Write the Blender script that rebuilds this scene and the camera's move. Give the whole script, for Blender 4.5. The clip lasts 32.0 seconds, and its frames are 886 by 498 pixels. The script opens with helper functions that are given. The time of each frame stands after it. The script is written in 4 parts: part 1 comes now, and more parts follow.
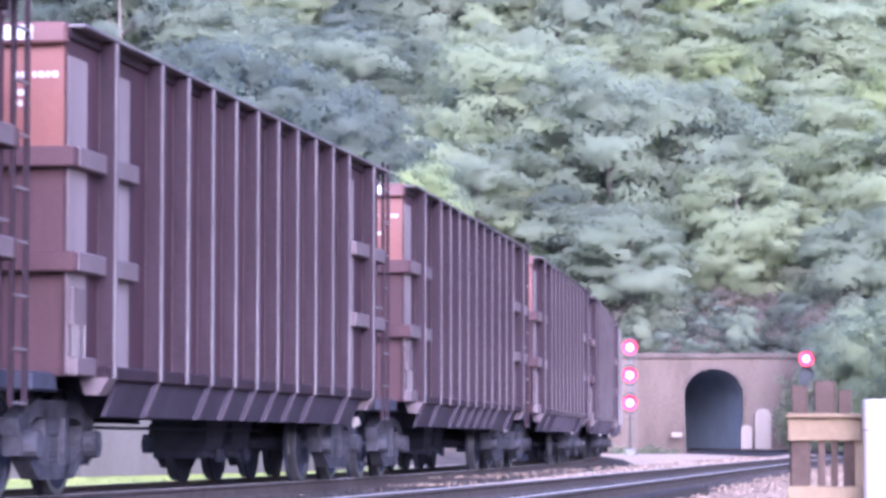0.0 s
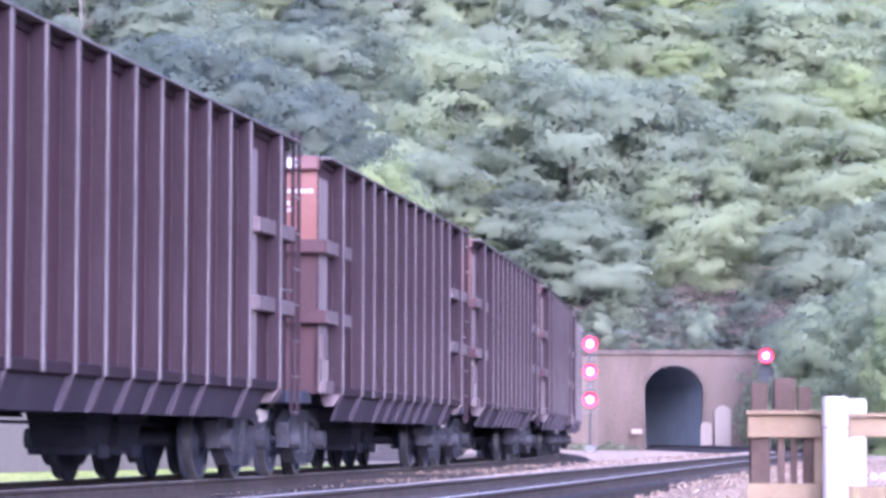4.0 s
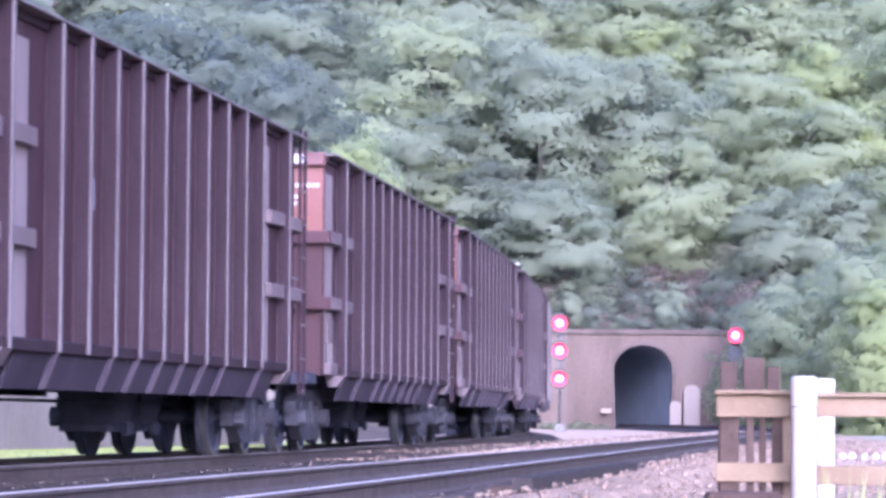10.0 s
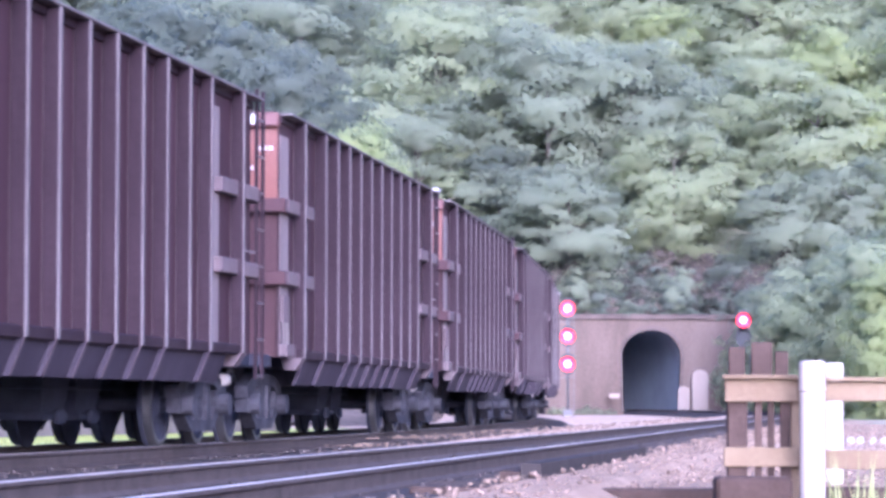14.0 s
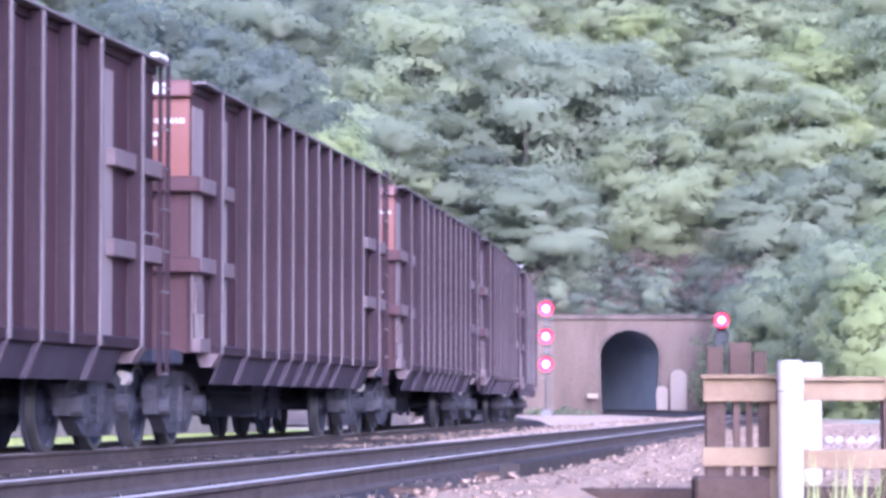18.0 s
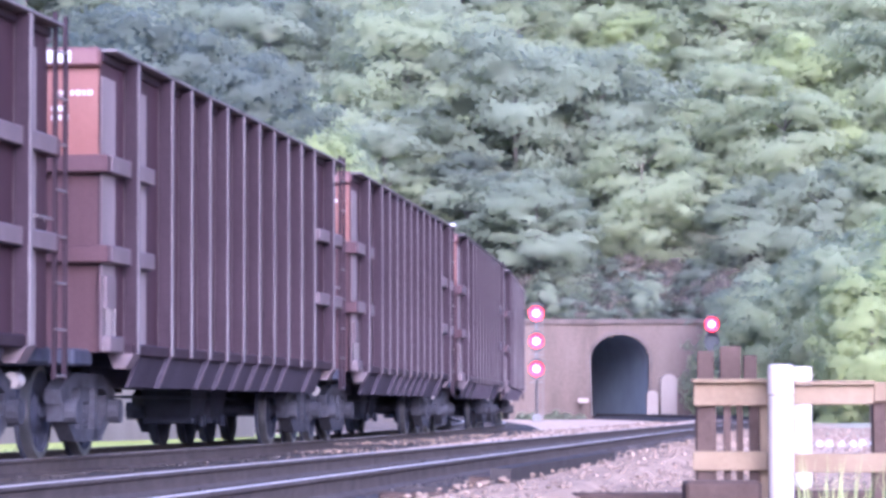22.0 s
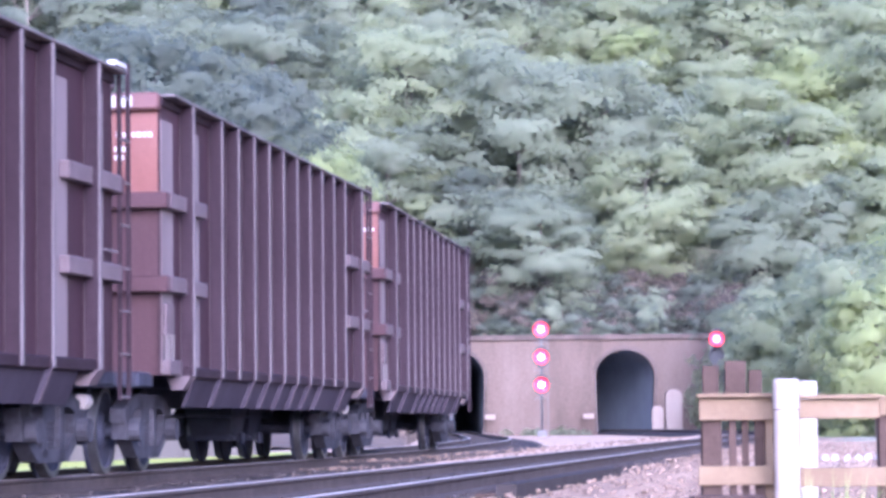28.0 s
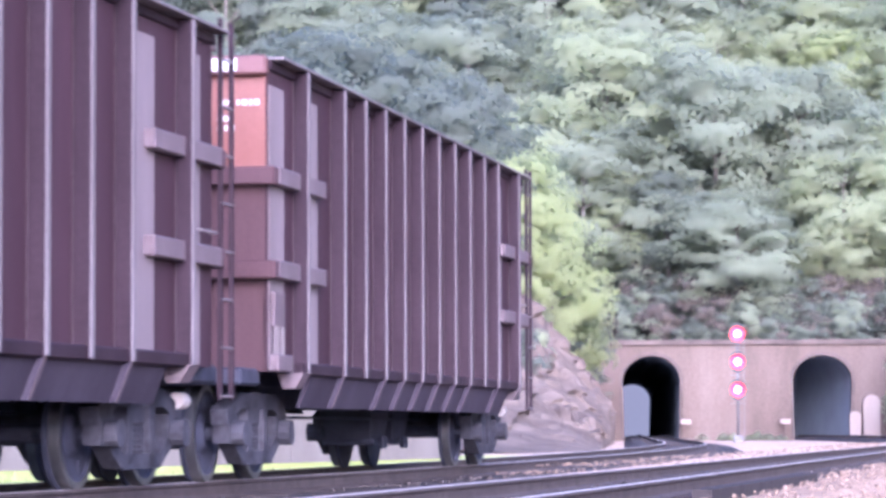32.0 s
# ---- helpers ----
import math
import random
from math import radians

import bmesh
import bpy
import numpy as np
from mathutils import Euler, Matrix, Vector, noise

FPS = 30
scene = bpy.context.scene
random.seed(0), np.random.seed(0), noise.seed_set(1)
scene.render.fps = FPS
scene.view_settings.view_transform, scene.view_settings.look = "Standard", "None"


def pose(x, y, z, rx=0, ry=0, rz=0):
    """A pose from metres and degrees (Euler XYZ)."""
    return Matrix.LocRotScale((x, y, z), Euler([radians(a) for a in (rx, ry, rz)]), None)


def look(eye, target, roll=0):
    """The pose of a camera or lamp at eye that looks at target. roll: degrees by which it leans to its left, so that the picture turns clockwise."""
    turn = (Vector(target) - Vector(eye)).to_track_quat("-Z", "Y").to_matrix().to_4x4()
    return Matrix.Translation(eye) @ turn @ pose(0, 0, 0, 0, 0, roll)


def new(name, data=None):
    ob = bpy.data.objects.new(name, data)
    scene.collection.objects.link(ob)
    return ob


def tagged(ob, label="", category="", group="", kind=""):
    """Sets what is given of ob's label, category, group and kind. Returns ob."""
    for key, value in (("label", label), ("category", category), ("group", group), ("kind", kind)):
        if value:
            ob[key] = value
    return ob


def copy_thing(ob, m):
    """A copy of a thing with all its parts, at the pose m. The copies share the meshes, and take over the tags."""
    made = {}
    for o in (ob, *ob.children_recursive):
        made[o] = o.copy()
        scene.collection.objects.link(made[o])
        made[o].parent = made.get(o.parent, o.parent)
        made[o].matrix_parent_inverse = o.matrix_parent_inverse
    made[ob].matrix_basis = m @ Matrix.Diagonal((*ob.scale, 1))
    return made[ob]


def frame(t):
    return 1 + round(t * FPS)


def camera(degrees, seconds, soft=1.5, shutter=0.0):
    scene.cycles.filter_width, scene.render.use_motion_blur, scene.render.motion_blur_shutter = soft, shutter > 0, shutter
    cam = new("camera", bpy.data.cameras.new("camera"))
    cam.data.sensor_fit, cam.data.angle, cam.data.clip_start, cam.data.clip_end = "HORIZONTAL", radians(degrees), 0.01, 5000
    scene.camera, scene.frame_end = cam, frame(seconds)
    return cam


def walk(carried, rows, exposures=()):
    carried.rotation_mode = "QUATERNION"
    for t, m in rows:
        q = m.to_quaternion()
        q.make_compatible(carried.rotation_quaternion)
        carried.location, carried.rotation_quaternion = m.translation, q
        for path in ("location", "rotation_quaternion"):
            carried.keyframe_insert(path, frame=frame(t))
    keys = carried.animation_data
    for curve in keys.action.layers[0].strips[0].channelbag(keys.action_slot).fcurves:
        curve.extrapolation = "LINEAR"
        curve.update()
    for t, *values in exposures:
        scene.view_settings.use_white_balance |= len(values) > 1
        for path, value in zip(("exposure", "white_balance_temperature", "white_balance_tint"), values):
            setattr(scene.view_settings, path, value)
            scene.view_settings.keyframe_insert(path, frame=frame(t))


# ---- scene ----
# Hand-held long lens from one spot beside the line: seconds, pan (left +), tilt (up +), lean.
cam = camera(16.519, 32.0, soft=3.3, shutter=0.4)
EYE = Vector((0.0, 0.0, 0.47))
PATH = [
    (0, 1.594, 3.635, -0.030), (0.5, 1.539, 3.717, -0.078), (1, 1.403, 3.687, -0.084), (1.5, 1.300, 3.678, -0.182), (2, 1.177, 3.629, -0.209),
    (2.5, 1.037, 3.549, -0.287), (3, 0.983, 3.567, -0.320), (3.5, 0.933, 3.622, -0.197), (5.5, 0.592, 3.236, -0.360), (6, 0.519, 3.303, -0.311),
    (6.5, 0.441, 3.261, -0.289), (7, 0.429, 3.239, -0.343), (7.5, 0.422, 3.234, -0.363), (8, 0.362, 3.279, -0.304), (8.5, 0.340, 3.252, -0.336),
    (9, 0.402, 3.183, -0.245), (9.5, 0.399, 3.170, -0.231), (10, 0.290, 3.165, -0.348), (10.5, 0.042, 3.052, -0.304), (11, 0.059, 2.985, -0.272),
    (11.5, 0.104, 2.936, -0.376), (12, 0.148, 2.919, -0.241), (12.5, 0.198, 2.911, -0.237), (13, 0.211, 2.919, -0.137), (13.5, 0.436, 2.782, -0.188),
    (14, 0.433, 2.900, -0.121), (14.5, 0.198, 2.917, -0.022), (16.5, 0.077, 2.891, 0.074), (17, 0.017, 2.879, -0.035), (17.5, -0.036, 2.922, 0.100),
    (18, 0.023, 2.910, 0.003), (18.5, -0.040, 2.839, 0.070), (19, 0.000, 2.881, -0.033), (19.5, -0.056, 2.932, 0.013), (20, -0.117, 2.966, 0.008),
    (20.5, -0.102, 2.943, 0.085), (21, -0.131, 2.904, 0.063), (21.5, -0.130, 2.941, 0.086), (22, -0.162, 3.001, 0.154), (22.5, -0.123, 2.978, 0.144),
    (23, -0.126, 3.010, 0.218), (23.5, -0.188, 3.018, 0.251), (24, -0.198, 3.078, 0.330), (24.5, -0.173, 3.127, 0.373), (25, -0.047, 3.203, 0.471),
    (25.5, -0.056, 3.210, 0.468), (26, -0.070, 3.248, 0.521), (26.5, -0.080, 3.239, 0.481), (28.5, -0.088, 3.327, 0.563), (29, -0.067, 3.300, 0.509),
    (29.5, 0.301, 3.325, 0.520), (30, 1.188, 3.210, 0.380), (30.5, 2.857, 3.358, 0.231), (31, 3.339, 3.131, 0.192), (31.5, 3.518, 3.328, 0.224),
    (32, 3.595, 3.408, 0.193),
]


def aim(pan, tilt, lean):
    a, b = radians(pan), radians(tilt)
    way = Vector((-math.sin(a) * math.cos(b), math.cos(a) * math.cos(b), math.sin(b)))
    return look(EYE, EYE + way * 100, -lean)


walk(cam, [(t, aim(p, q, r)) for t, p, q, r in PATH], [(0.0, 2.2, 4390, 35.5), (3.5, 2.17, 4390, 35.5), (6.0, 2.12, 4390, 35.5), (26.0, 2.12, 4390, 35.5), (29.5, 2.17, 4410, 35.5), (31.0, 2.32, 4500, 35.5), (32.0, 2.36, 4550, 35.5)])

# ---- light: hazy overcast evening, the bright part of the sky to the open side of the line ----
world = bpy.data.worlds.new("overcast")
scene.world = world
world.use_nodes = True
wn = world.node_tree
sky = wn.nodes.new("ShaderNodeTexSky")
sky.sky_type, sky.sun_disc = "NISHITA", False
SUN_EL, SUN_AZ = radians(18), radians(168)   # azimuth clockwise from +y
sky.sun_elevation, sky.sun_rotation = SUN_EL, SUN_AZ
sky.air_density, sky.dust_density = 0.8, 7.0
wn.nodes["Background"].inputs[1].default_value = 0.15
wn.links.new(sky.outputs[0], wn.nodes["Background"].inputs[0])
sun = new("sun", bpy.data.lights.new("sun", "SUN"))
sun.data.energy, sun.data.angle, sun.data.color = 1.0, radians(60), (1.0, 0.96, 0.93)
sun.matrix_world = look((math.sin(SUN_AZ) * math.cos(SUN_EL) * 80, math.cos(SUN_AZ) * math.cos(SUN_EL) * 80, math.sin(SUN_EL) * 80), (0, 0, 0))


# ---- materials ----
def mat(name, c1, c2, rough=0.7, metal=0.0, scale=3.0, fine=40.0, bump=0.3, vary=0.0, streak=0.0, dist=0.01, spec=0.4):
    """Two-scale noise between two colours, fine relief, optional change from piece to piece and vertical streaks."""
    m = bpy.data.materials.new(name)
    m.use_nodes = True
    n, l = m.node_tree.nodes, m.node_tree.links
    b = n["Principled BSDF"]
    b.inputs["Metallic"].default_value = metal
    b.inputs["Specular IOR Level"].default_value = spec
    tc = n.new("ShaderNodeTexCoord")
    mp = n.new("ShaderNodeMapping")
    l.new(tc.outputs["Object"], mp.inputs[0])
    if streak:
        mp.inputs["Scale"].default_value = (1, 1, streak)
    big, small = n.new("ShaderNodeTexNoise"), n.new("ShaderNodeTexNoise")
    for tex, s, d in ((big, scale, 4), (small, fine, 6)):
        tex.inputs["Scale"].default_value, tex.inputs["Detail"].default_value = s, d
        tex.inputs["Roughness"].default_value = 0.65
    l.new(mp.outputs[0], big.inputs[0])
    l.new(tc.outputs["Object"], small.inputs[0])
    mix = n.new("ShaderNodeMath")
    mix.operation = "MULTIPLY_ADD"
    l.new(small.outputs[0], mix.inputs[0])
    mix.inputs[1].default_value = 0.5
    l.new(big.outputs[0], mix.inputs[2])
    ramp = n.new("ShaderNodeMapRange")
    ramp.inputs[1].default_value, ramp.inputs[2].default_value = 0.5, 1.0
    l.new(mix.outputs[0], ramp.inputs[0])
    fac = ramp.outputs[0]
    if vary:
        info = n.new("ShaderNodeObjectInfo")
        geo = n.new("ShaderNodeNewGeometry")
        a = n.new("ShaderNodeMath")
        a.operation = "ADD"
        l.new(info.outputs["Random"], a.inputs[0])
        l.new(geo.outputs["Random Per Island"], a.inputs[1])
        v = n.new("ShaderNodeMath")
        v.operation, v.use_clamp = "MULTIPLY_ADD", True
        l.new(a.outputs[0], v.inputs[0])
        v.inputs[1].default_value = vary
        sub = n.new("ShaderNodeMath")
        sub.operation = "SUBTRACT"
        l.new(fac, sub.inputs[0])
        sub.inputs[1].default_value = vary
        l.new(sub.outputs[0], v.inputs[2])
        fac = v.outputs[0]
    col = n.new("ShaderNodeMix")
    col.data_type = "RGBA"
    l.new(fac, col.inputs[0])
    col.inputs[6].default_value, col.inputs[7].default_value = (*c1, 1), (*c2, 1)
    l.new(col.outputs[2], b.inputs["Base Color"])
    rr = n.new("ShaderNodeMapRange")
    rr.inputs[3].default_value, rr.inputs[4].default_value = max(0.05, rough - 0.12), min(1, rough + 0.12)
    l.new(small.outputs[0], rr.inputs[0])
    l.new(rr.outputs[0], b.inputs["Roughness"])
    if bump:
        bp = n.new("ShaderNodeBump")
        bp.inputs["Strength"].default_value, bp.inputs["Distance"].default_value = bump, dist
        l.new(small.outputs[0], bp.inputs["Height"])
        l.new(bp.outputs[0], b.inputs["Normal"])
    return m


def leafy(name, c1, c2, scale=0.25):
    """Foliage: colour from clump to clump and tree to tree, some light through the leaf."""
    m = mat(name, c1, c2, rough=0.6, scale=scale, fine=6, bump=0, vary=0.10, spec=0.06)
    n, l = m.node_tree.nodes, m.node_tree.links
    b = n["Principled BSDF"]
    thin, mix = n.new("ShaderNodeBsdfTranslucent"), n.new("ShaderNodeMixShader")
    l.new(b.inputs["Base Color"].links[0].from_socket, thin.inputs[0])
    mix.inputs[0].default_value = 0.68
    l.new(b.outputs[0], mix.inputs[1])
    l.new(thin.outputs[0], mix.inputs[2])
    airy, gaps = n.new("ShaderNodeMixShader"), n.new("ShaderNodeBsdfTransparent")     # a spray is loose: light passes between its leaves
    airy.inputs[0].default_value = 0.4
    l.new(mix.outputs[0], airy.inputs[1])
    l.new(gaps.outputs[0], airy.inputs[2])
    l.new(airy.outputs[0], n["Material Output"].inputs[0])
    return m


def glow(name, colour, power):
    m = bpy.data.materials.new(name)
    m.use_nodes = True
    b = m.node_tree.nodes["Principled BSDF"]
    b.inputs["Base Color"].default_value = (*colour, 1)
    b.inputs["Emission Color"].default_value = (*colour, 1)
    b.inputs["Emission Strength"].default_value = power
    return m


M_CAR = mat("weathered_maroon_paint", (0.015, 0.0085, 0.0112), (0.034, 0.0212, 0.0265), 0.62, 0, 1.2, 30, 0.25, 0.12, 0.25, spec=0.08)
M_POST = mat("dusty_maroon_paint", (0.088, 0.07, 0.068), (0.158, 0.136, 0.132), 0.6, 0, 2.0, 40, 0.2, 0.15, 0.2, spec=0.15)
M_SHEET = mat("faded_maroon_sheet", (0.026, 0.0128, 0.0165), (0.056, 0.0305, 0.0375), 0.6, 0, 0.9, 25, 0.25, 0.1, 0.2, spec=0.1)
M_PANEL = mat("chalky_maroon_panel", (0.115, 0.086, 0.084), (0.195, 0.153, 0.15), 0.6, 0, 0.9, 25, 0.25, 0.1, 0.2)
# Slightly paler than the sheet: sky light beside the posts, put in as colour.
M_SKYFADE = mat("chalky_maroon_flange", (0.03, 0.0155, 0.0195), (0.06, 0.034, 0.041), 0.6, 0, 1.5, 30, 0.2, 0.1, 0.2, spec=0.1)
M_FLANGE = mat("dull_maroon_flange", (0.045, 0.0225, 0.0245), (0.08, 0.046, 0.049), 0.6, 0, 1.5, 30, 0.2, 0.1, 0.2, spec=0.12)
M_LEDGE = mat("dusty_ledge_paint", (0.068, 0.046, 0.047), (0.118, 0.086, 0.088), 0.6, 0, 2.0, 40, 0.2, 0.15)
M_SALMON = mat("faded_orange_chord", (0.085, 0.036, 0.033), (0.125, 0.06, 0.055), 0.6, 0, 2, 20, 0.2, 0.1)
M_ORANGE = mat("orange_red_end_paint", (0.112, 0.036, 0.025), (0.155, 0.062, 0.046), 0.5, 0, 1.5, 20, 0.15, 0.1, 0.3)
# This steel and the hopper steel are lifted and blued by painted haze.
M_UNDER = mat("sooty_steel", (0.024, 0.024, 0.034), (0.06, 0.06, 0.078), 0.7, 0.1, 3, 40, 0.4, 0.1, spec=0.12)
M_WORN = mat("worn_white_paint", (0.096, 0.084, 0.0975), (0.204, 0.186, 0.208), 0.7, 0, 6, 30, 0.1)
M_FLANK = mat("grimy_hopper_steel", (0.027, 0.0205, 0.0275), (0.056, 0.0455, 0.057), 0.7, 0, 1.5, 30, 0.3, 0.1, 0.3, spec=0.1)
M_TRUCK = mat("dusty_cast_steel", (0.014, 0.0132, 0.0165), (0.078, 0.073, 0.083), 0.75, 0.1, 4, 13, 0.4, 0.15, spec=0.15)
M_TREAD = mat("polished_wheel_steel", (0.1375, 0.132, 0.132), (0.22, 0.2145, 0.209), 0.4, 0.9, 6, 60, 0.1)
M_WHITE = mat("white_stencil_paint", (0.36, 0.34, 0.33), (0.44, 0.42, 0.41), 0.6, 0, 4, 40, 0.1)
M_RAIL = mat("rusty_rail_side", (0.045, 0.034, 0.031), (0.092, 0.072, 0.063), 0.75, 0.2, 5, 60, 0.4, spec=0.15)
M_HEAD = mat("worn_rail_head", (0.3, 0.26, 0.235), (0.43, 0.385, 0.35), 0.62, 0.2, 3, 30, 0.05, spec=0.15)
M_TIE = mat("creosoted_timber", (0.02989, 0.0225, 0.0187), (0.07971, 0.06092, 0.0493), 0.85, 0, 3, 25, 0.6, 0.25, spec=0.12)
M_BALLAST = mat("grey_ballast", (0.026, 0.0215, 0.022), (0.062, 0.053, 0.054), 0.9, 0, 1.3, 14, 1.0, 0.1, 0, 0.05, spec=0.12)
M_STONE = mat("ballast_stone", (0.03, 0.0245, 0.023), (0.105, 0.087, 0.08), 0.9, 0, 8, 60, 0.5, 0.22, spec=0.12)
M_PALESTONE = mat("pale_gravel_stone", (0.12, 0.085, 0.06), (0.29, 0.21, 0.155), 0.9, 0, 8, 60, 0.5, 0.22, spec=0.12)
M_GROUND = mat("pale_pinkish_gravel", (0.235, 0.16, 0.105), (0.46, 0.33, 0.225), 0.92, 0, 0.9, 16, 1.0, 0.0, 0, 0.06, spec=0.12)
M_GRASS = mat("mown_lawn", (0.27, 0.3, 0.06), (0.42, 0.43, 0.12), 0.85, 0, 0.3, 12, 0.8, 0.0, 0, 0.05, spec=0.12)
M_DRYGRASS = mat("pale_dry_grass", (0.22, 0.20, 0.13), (0.36, 0.33, 0.23), 0.9, 0, 0.3, 9, 0.8, 0.0, 0, 0.05, spec=0.12)
M_BLADE = mat("long_grass", (0.12, 0.14, 0.045), (0.3, 0.3, 0.12), 0.7, 0, 1, 10, 0, 0.5)
M_FOREST_FLOOR = mat("forest_floor", (0.14, 0.14, 0.09), (0.24, 0.23, 0.15), 0.95, 0, 0.2, 2, 0.8, 0, 0, 0.2, spec=0.12)
M_PORTAL = mat("stained_portal_concrete", (0.068, 0.048, 0.036), (0.16, 0.12, 0.096), 0.9, 0, 0.25, 4, 0.5, 0, 0.25, 0.03, spec=0.12)
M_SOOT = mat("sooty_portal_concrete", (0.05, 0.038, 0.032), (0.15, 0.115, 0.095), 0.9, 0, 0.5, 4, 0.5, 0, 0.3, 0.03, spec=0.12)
# Lining painted pale blue-grey, standing in for haze inside the bores.
M_TUNNEL = mat("sooty_tunnel_lining", (0.24, 0.265, 0.31), (0.31, 0.34, 0.39), 0.95, 0, 0.4, 5, 0.5, 0, 0, 0.05)
M_ROCK = mat("tan_cut_rock", (0.062, 0.043, 0.032), (0.17, 0.132, 0.104), 0.92, 0, 0.3, 3, 1.0, 0.2, 0.4, 0.15, spec=0.12)
M_LIME = mat("pale_crushed_limestone", (0.32, 0.23, 0.165), (0.53, 0.4, 0.3), 0.92, 0, 0.5, 10, 1.0, 0.0, 0, 0.05, spec=0.12)
M_CONCRETE = mat("pale_grey_concrete", (0.125, 0.106, 0.094), (0.18, 0.155, 0.14), 0.9, 0, 0.5, 8, 0.4, 0, 0.3, 0.02, spec=0.12)
M_PVC = mat("white_plastic_pipe", (0.35, 0.3, 0.262), (0.42, 0.366, 0.32), 0.4, 0, 2, 30, 0.03, 0, 0.2)
M_PINE = mat("weathered_fence_lumber", (0.125, 0.081, 0.043), (0.2, 0.142, 0.082), 0.8, 0, 2, 30, 0.4, 0.3)
M_OLDWOOD = mat("dark_old_timber", (0.03487, 0.0225, 0.017), (0.08469, 0.05624, 0.0442), 0.85, 0, 3, 30, 0.6, 0.3, spec=0.12)
M_GREYWOOD = mat("grey_weathered_timber", (0.03, 0.0245, 0.023), (0.052, 0.043, 0.04), 0.85, 0, 3, 30, 0.6, 0.2, spec=0.12)
M_STUCCO = mat("pale_tan_render", (0.2475, 0.1957, 0.1579), (0.3225, 0.261, 0.2184), 0.9, 0, 0.6, 9, 0.3, 0, 0.3, 0.02, spec=0.12)
M_BARK = mat("grey_bark", (0.09, 0.075, 0.06), (0.22, 0.19, 0.16), 0.9, 0, 2, 12, 0.8, 0.2, 0.3, 0.03)
# Leaf colours far paler than real leaves, with distance haze put into them.
M_LEAF = [leafy("leaves_mid_green", (0.365, 0.398, 0.24), (0.483, 0.518, 0.315)),
          leafy("leaves_grey_green", (0.302, 0.335, 0.225), (0.414, 0.448, 0.308)),
          leafy("leaves_bright_green", (0.405, 0.448, 0.22), (0.525, 0.567, 0.285)),
          leafy("leaves_deep_green", (0.203, 0.228, 0.172), (0.285, 0.316, 0.24)),
          # russet of dry brush, its red also standing for the signals' glow
          leafy("leaves_russet_brush", (0.21, 0.175, 0.14), (0.29, 0.25, 0.2))]
M_BLACK = mat("black_signal_enamel", (0.012, 0.012, 0.013), (0.03, 0.03, 0.03), 0.5, 0, 4, 30, 0.1)
M_ALU = mat("aluminium_paint", (0.09, 0.085, 0.085), (0.14, 0.135, 0.13), 0.5, 0.3, 4, 30, 0.1)
M_RED = glow("red_signal_lens", (1.0, 0.0, 0.02), 0.26)
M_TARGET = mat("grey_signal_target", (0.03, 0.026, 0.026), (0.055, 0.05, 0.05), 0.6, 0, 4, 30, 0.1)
M_REDHOT = glow("red_signal_lamp", (1.0, 0.42, 0.46), 1.2)
M_DAYLIGHT = glow("daylight_beyond_tunnel", (0.9, 0.8, 0.7), 0.085)


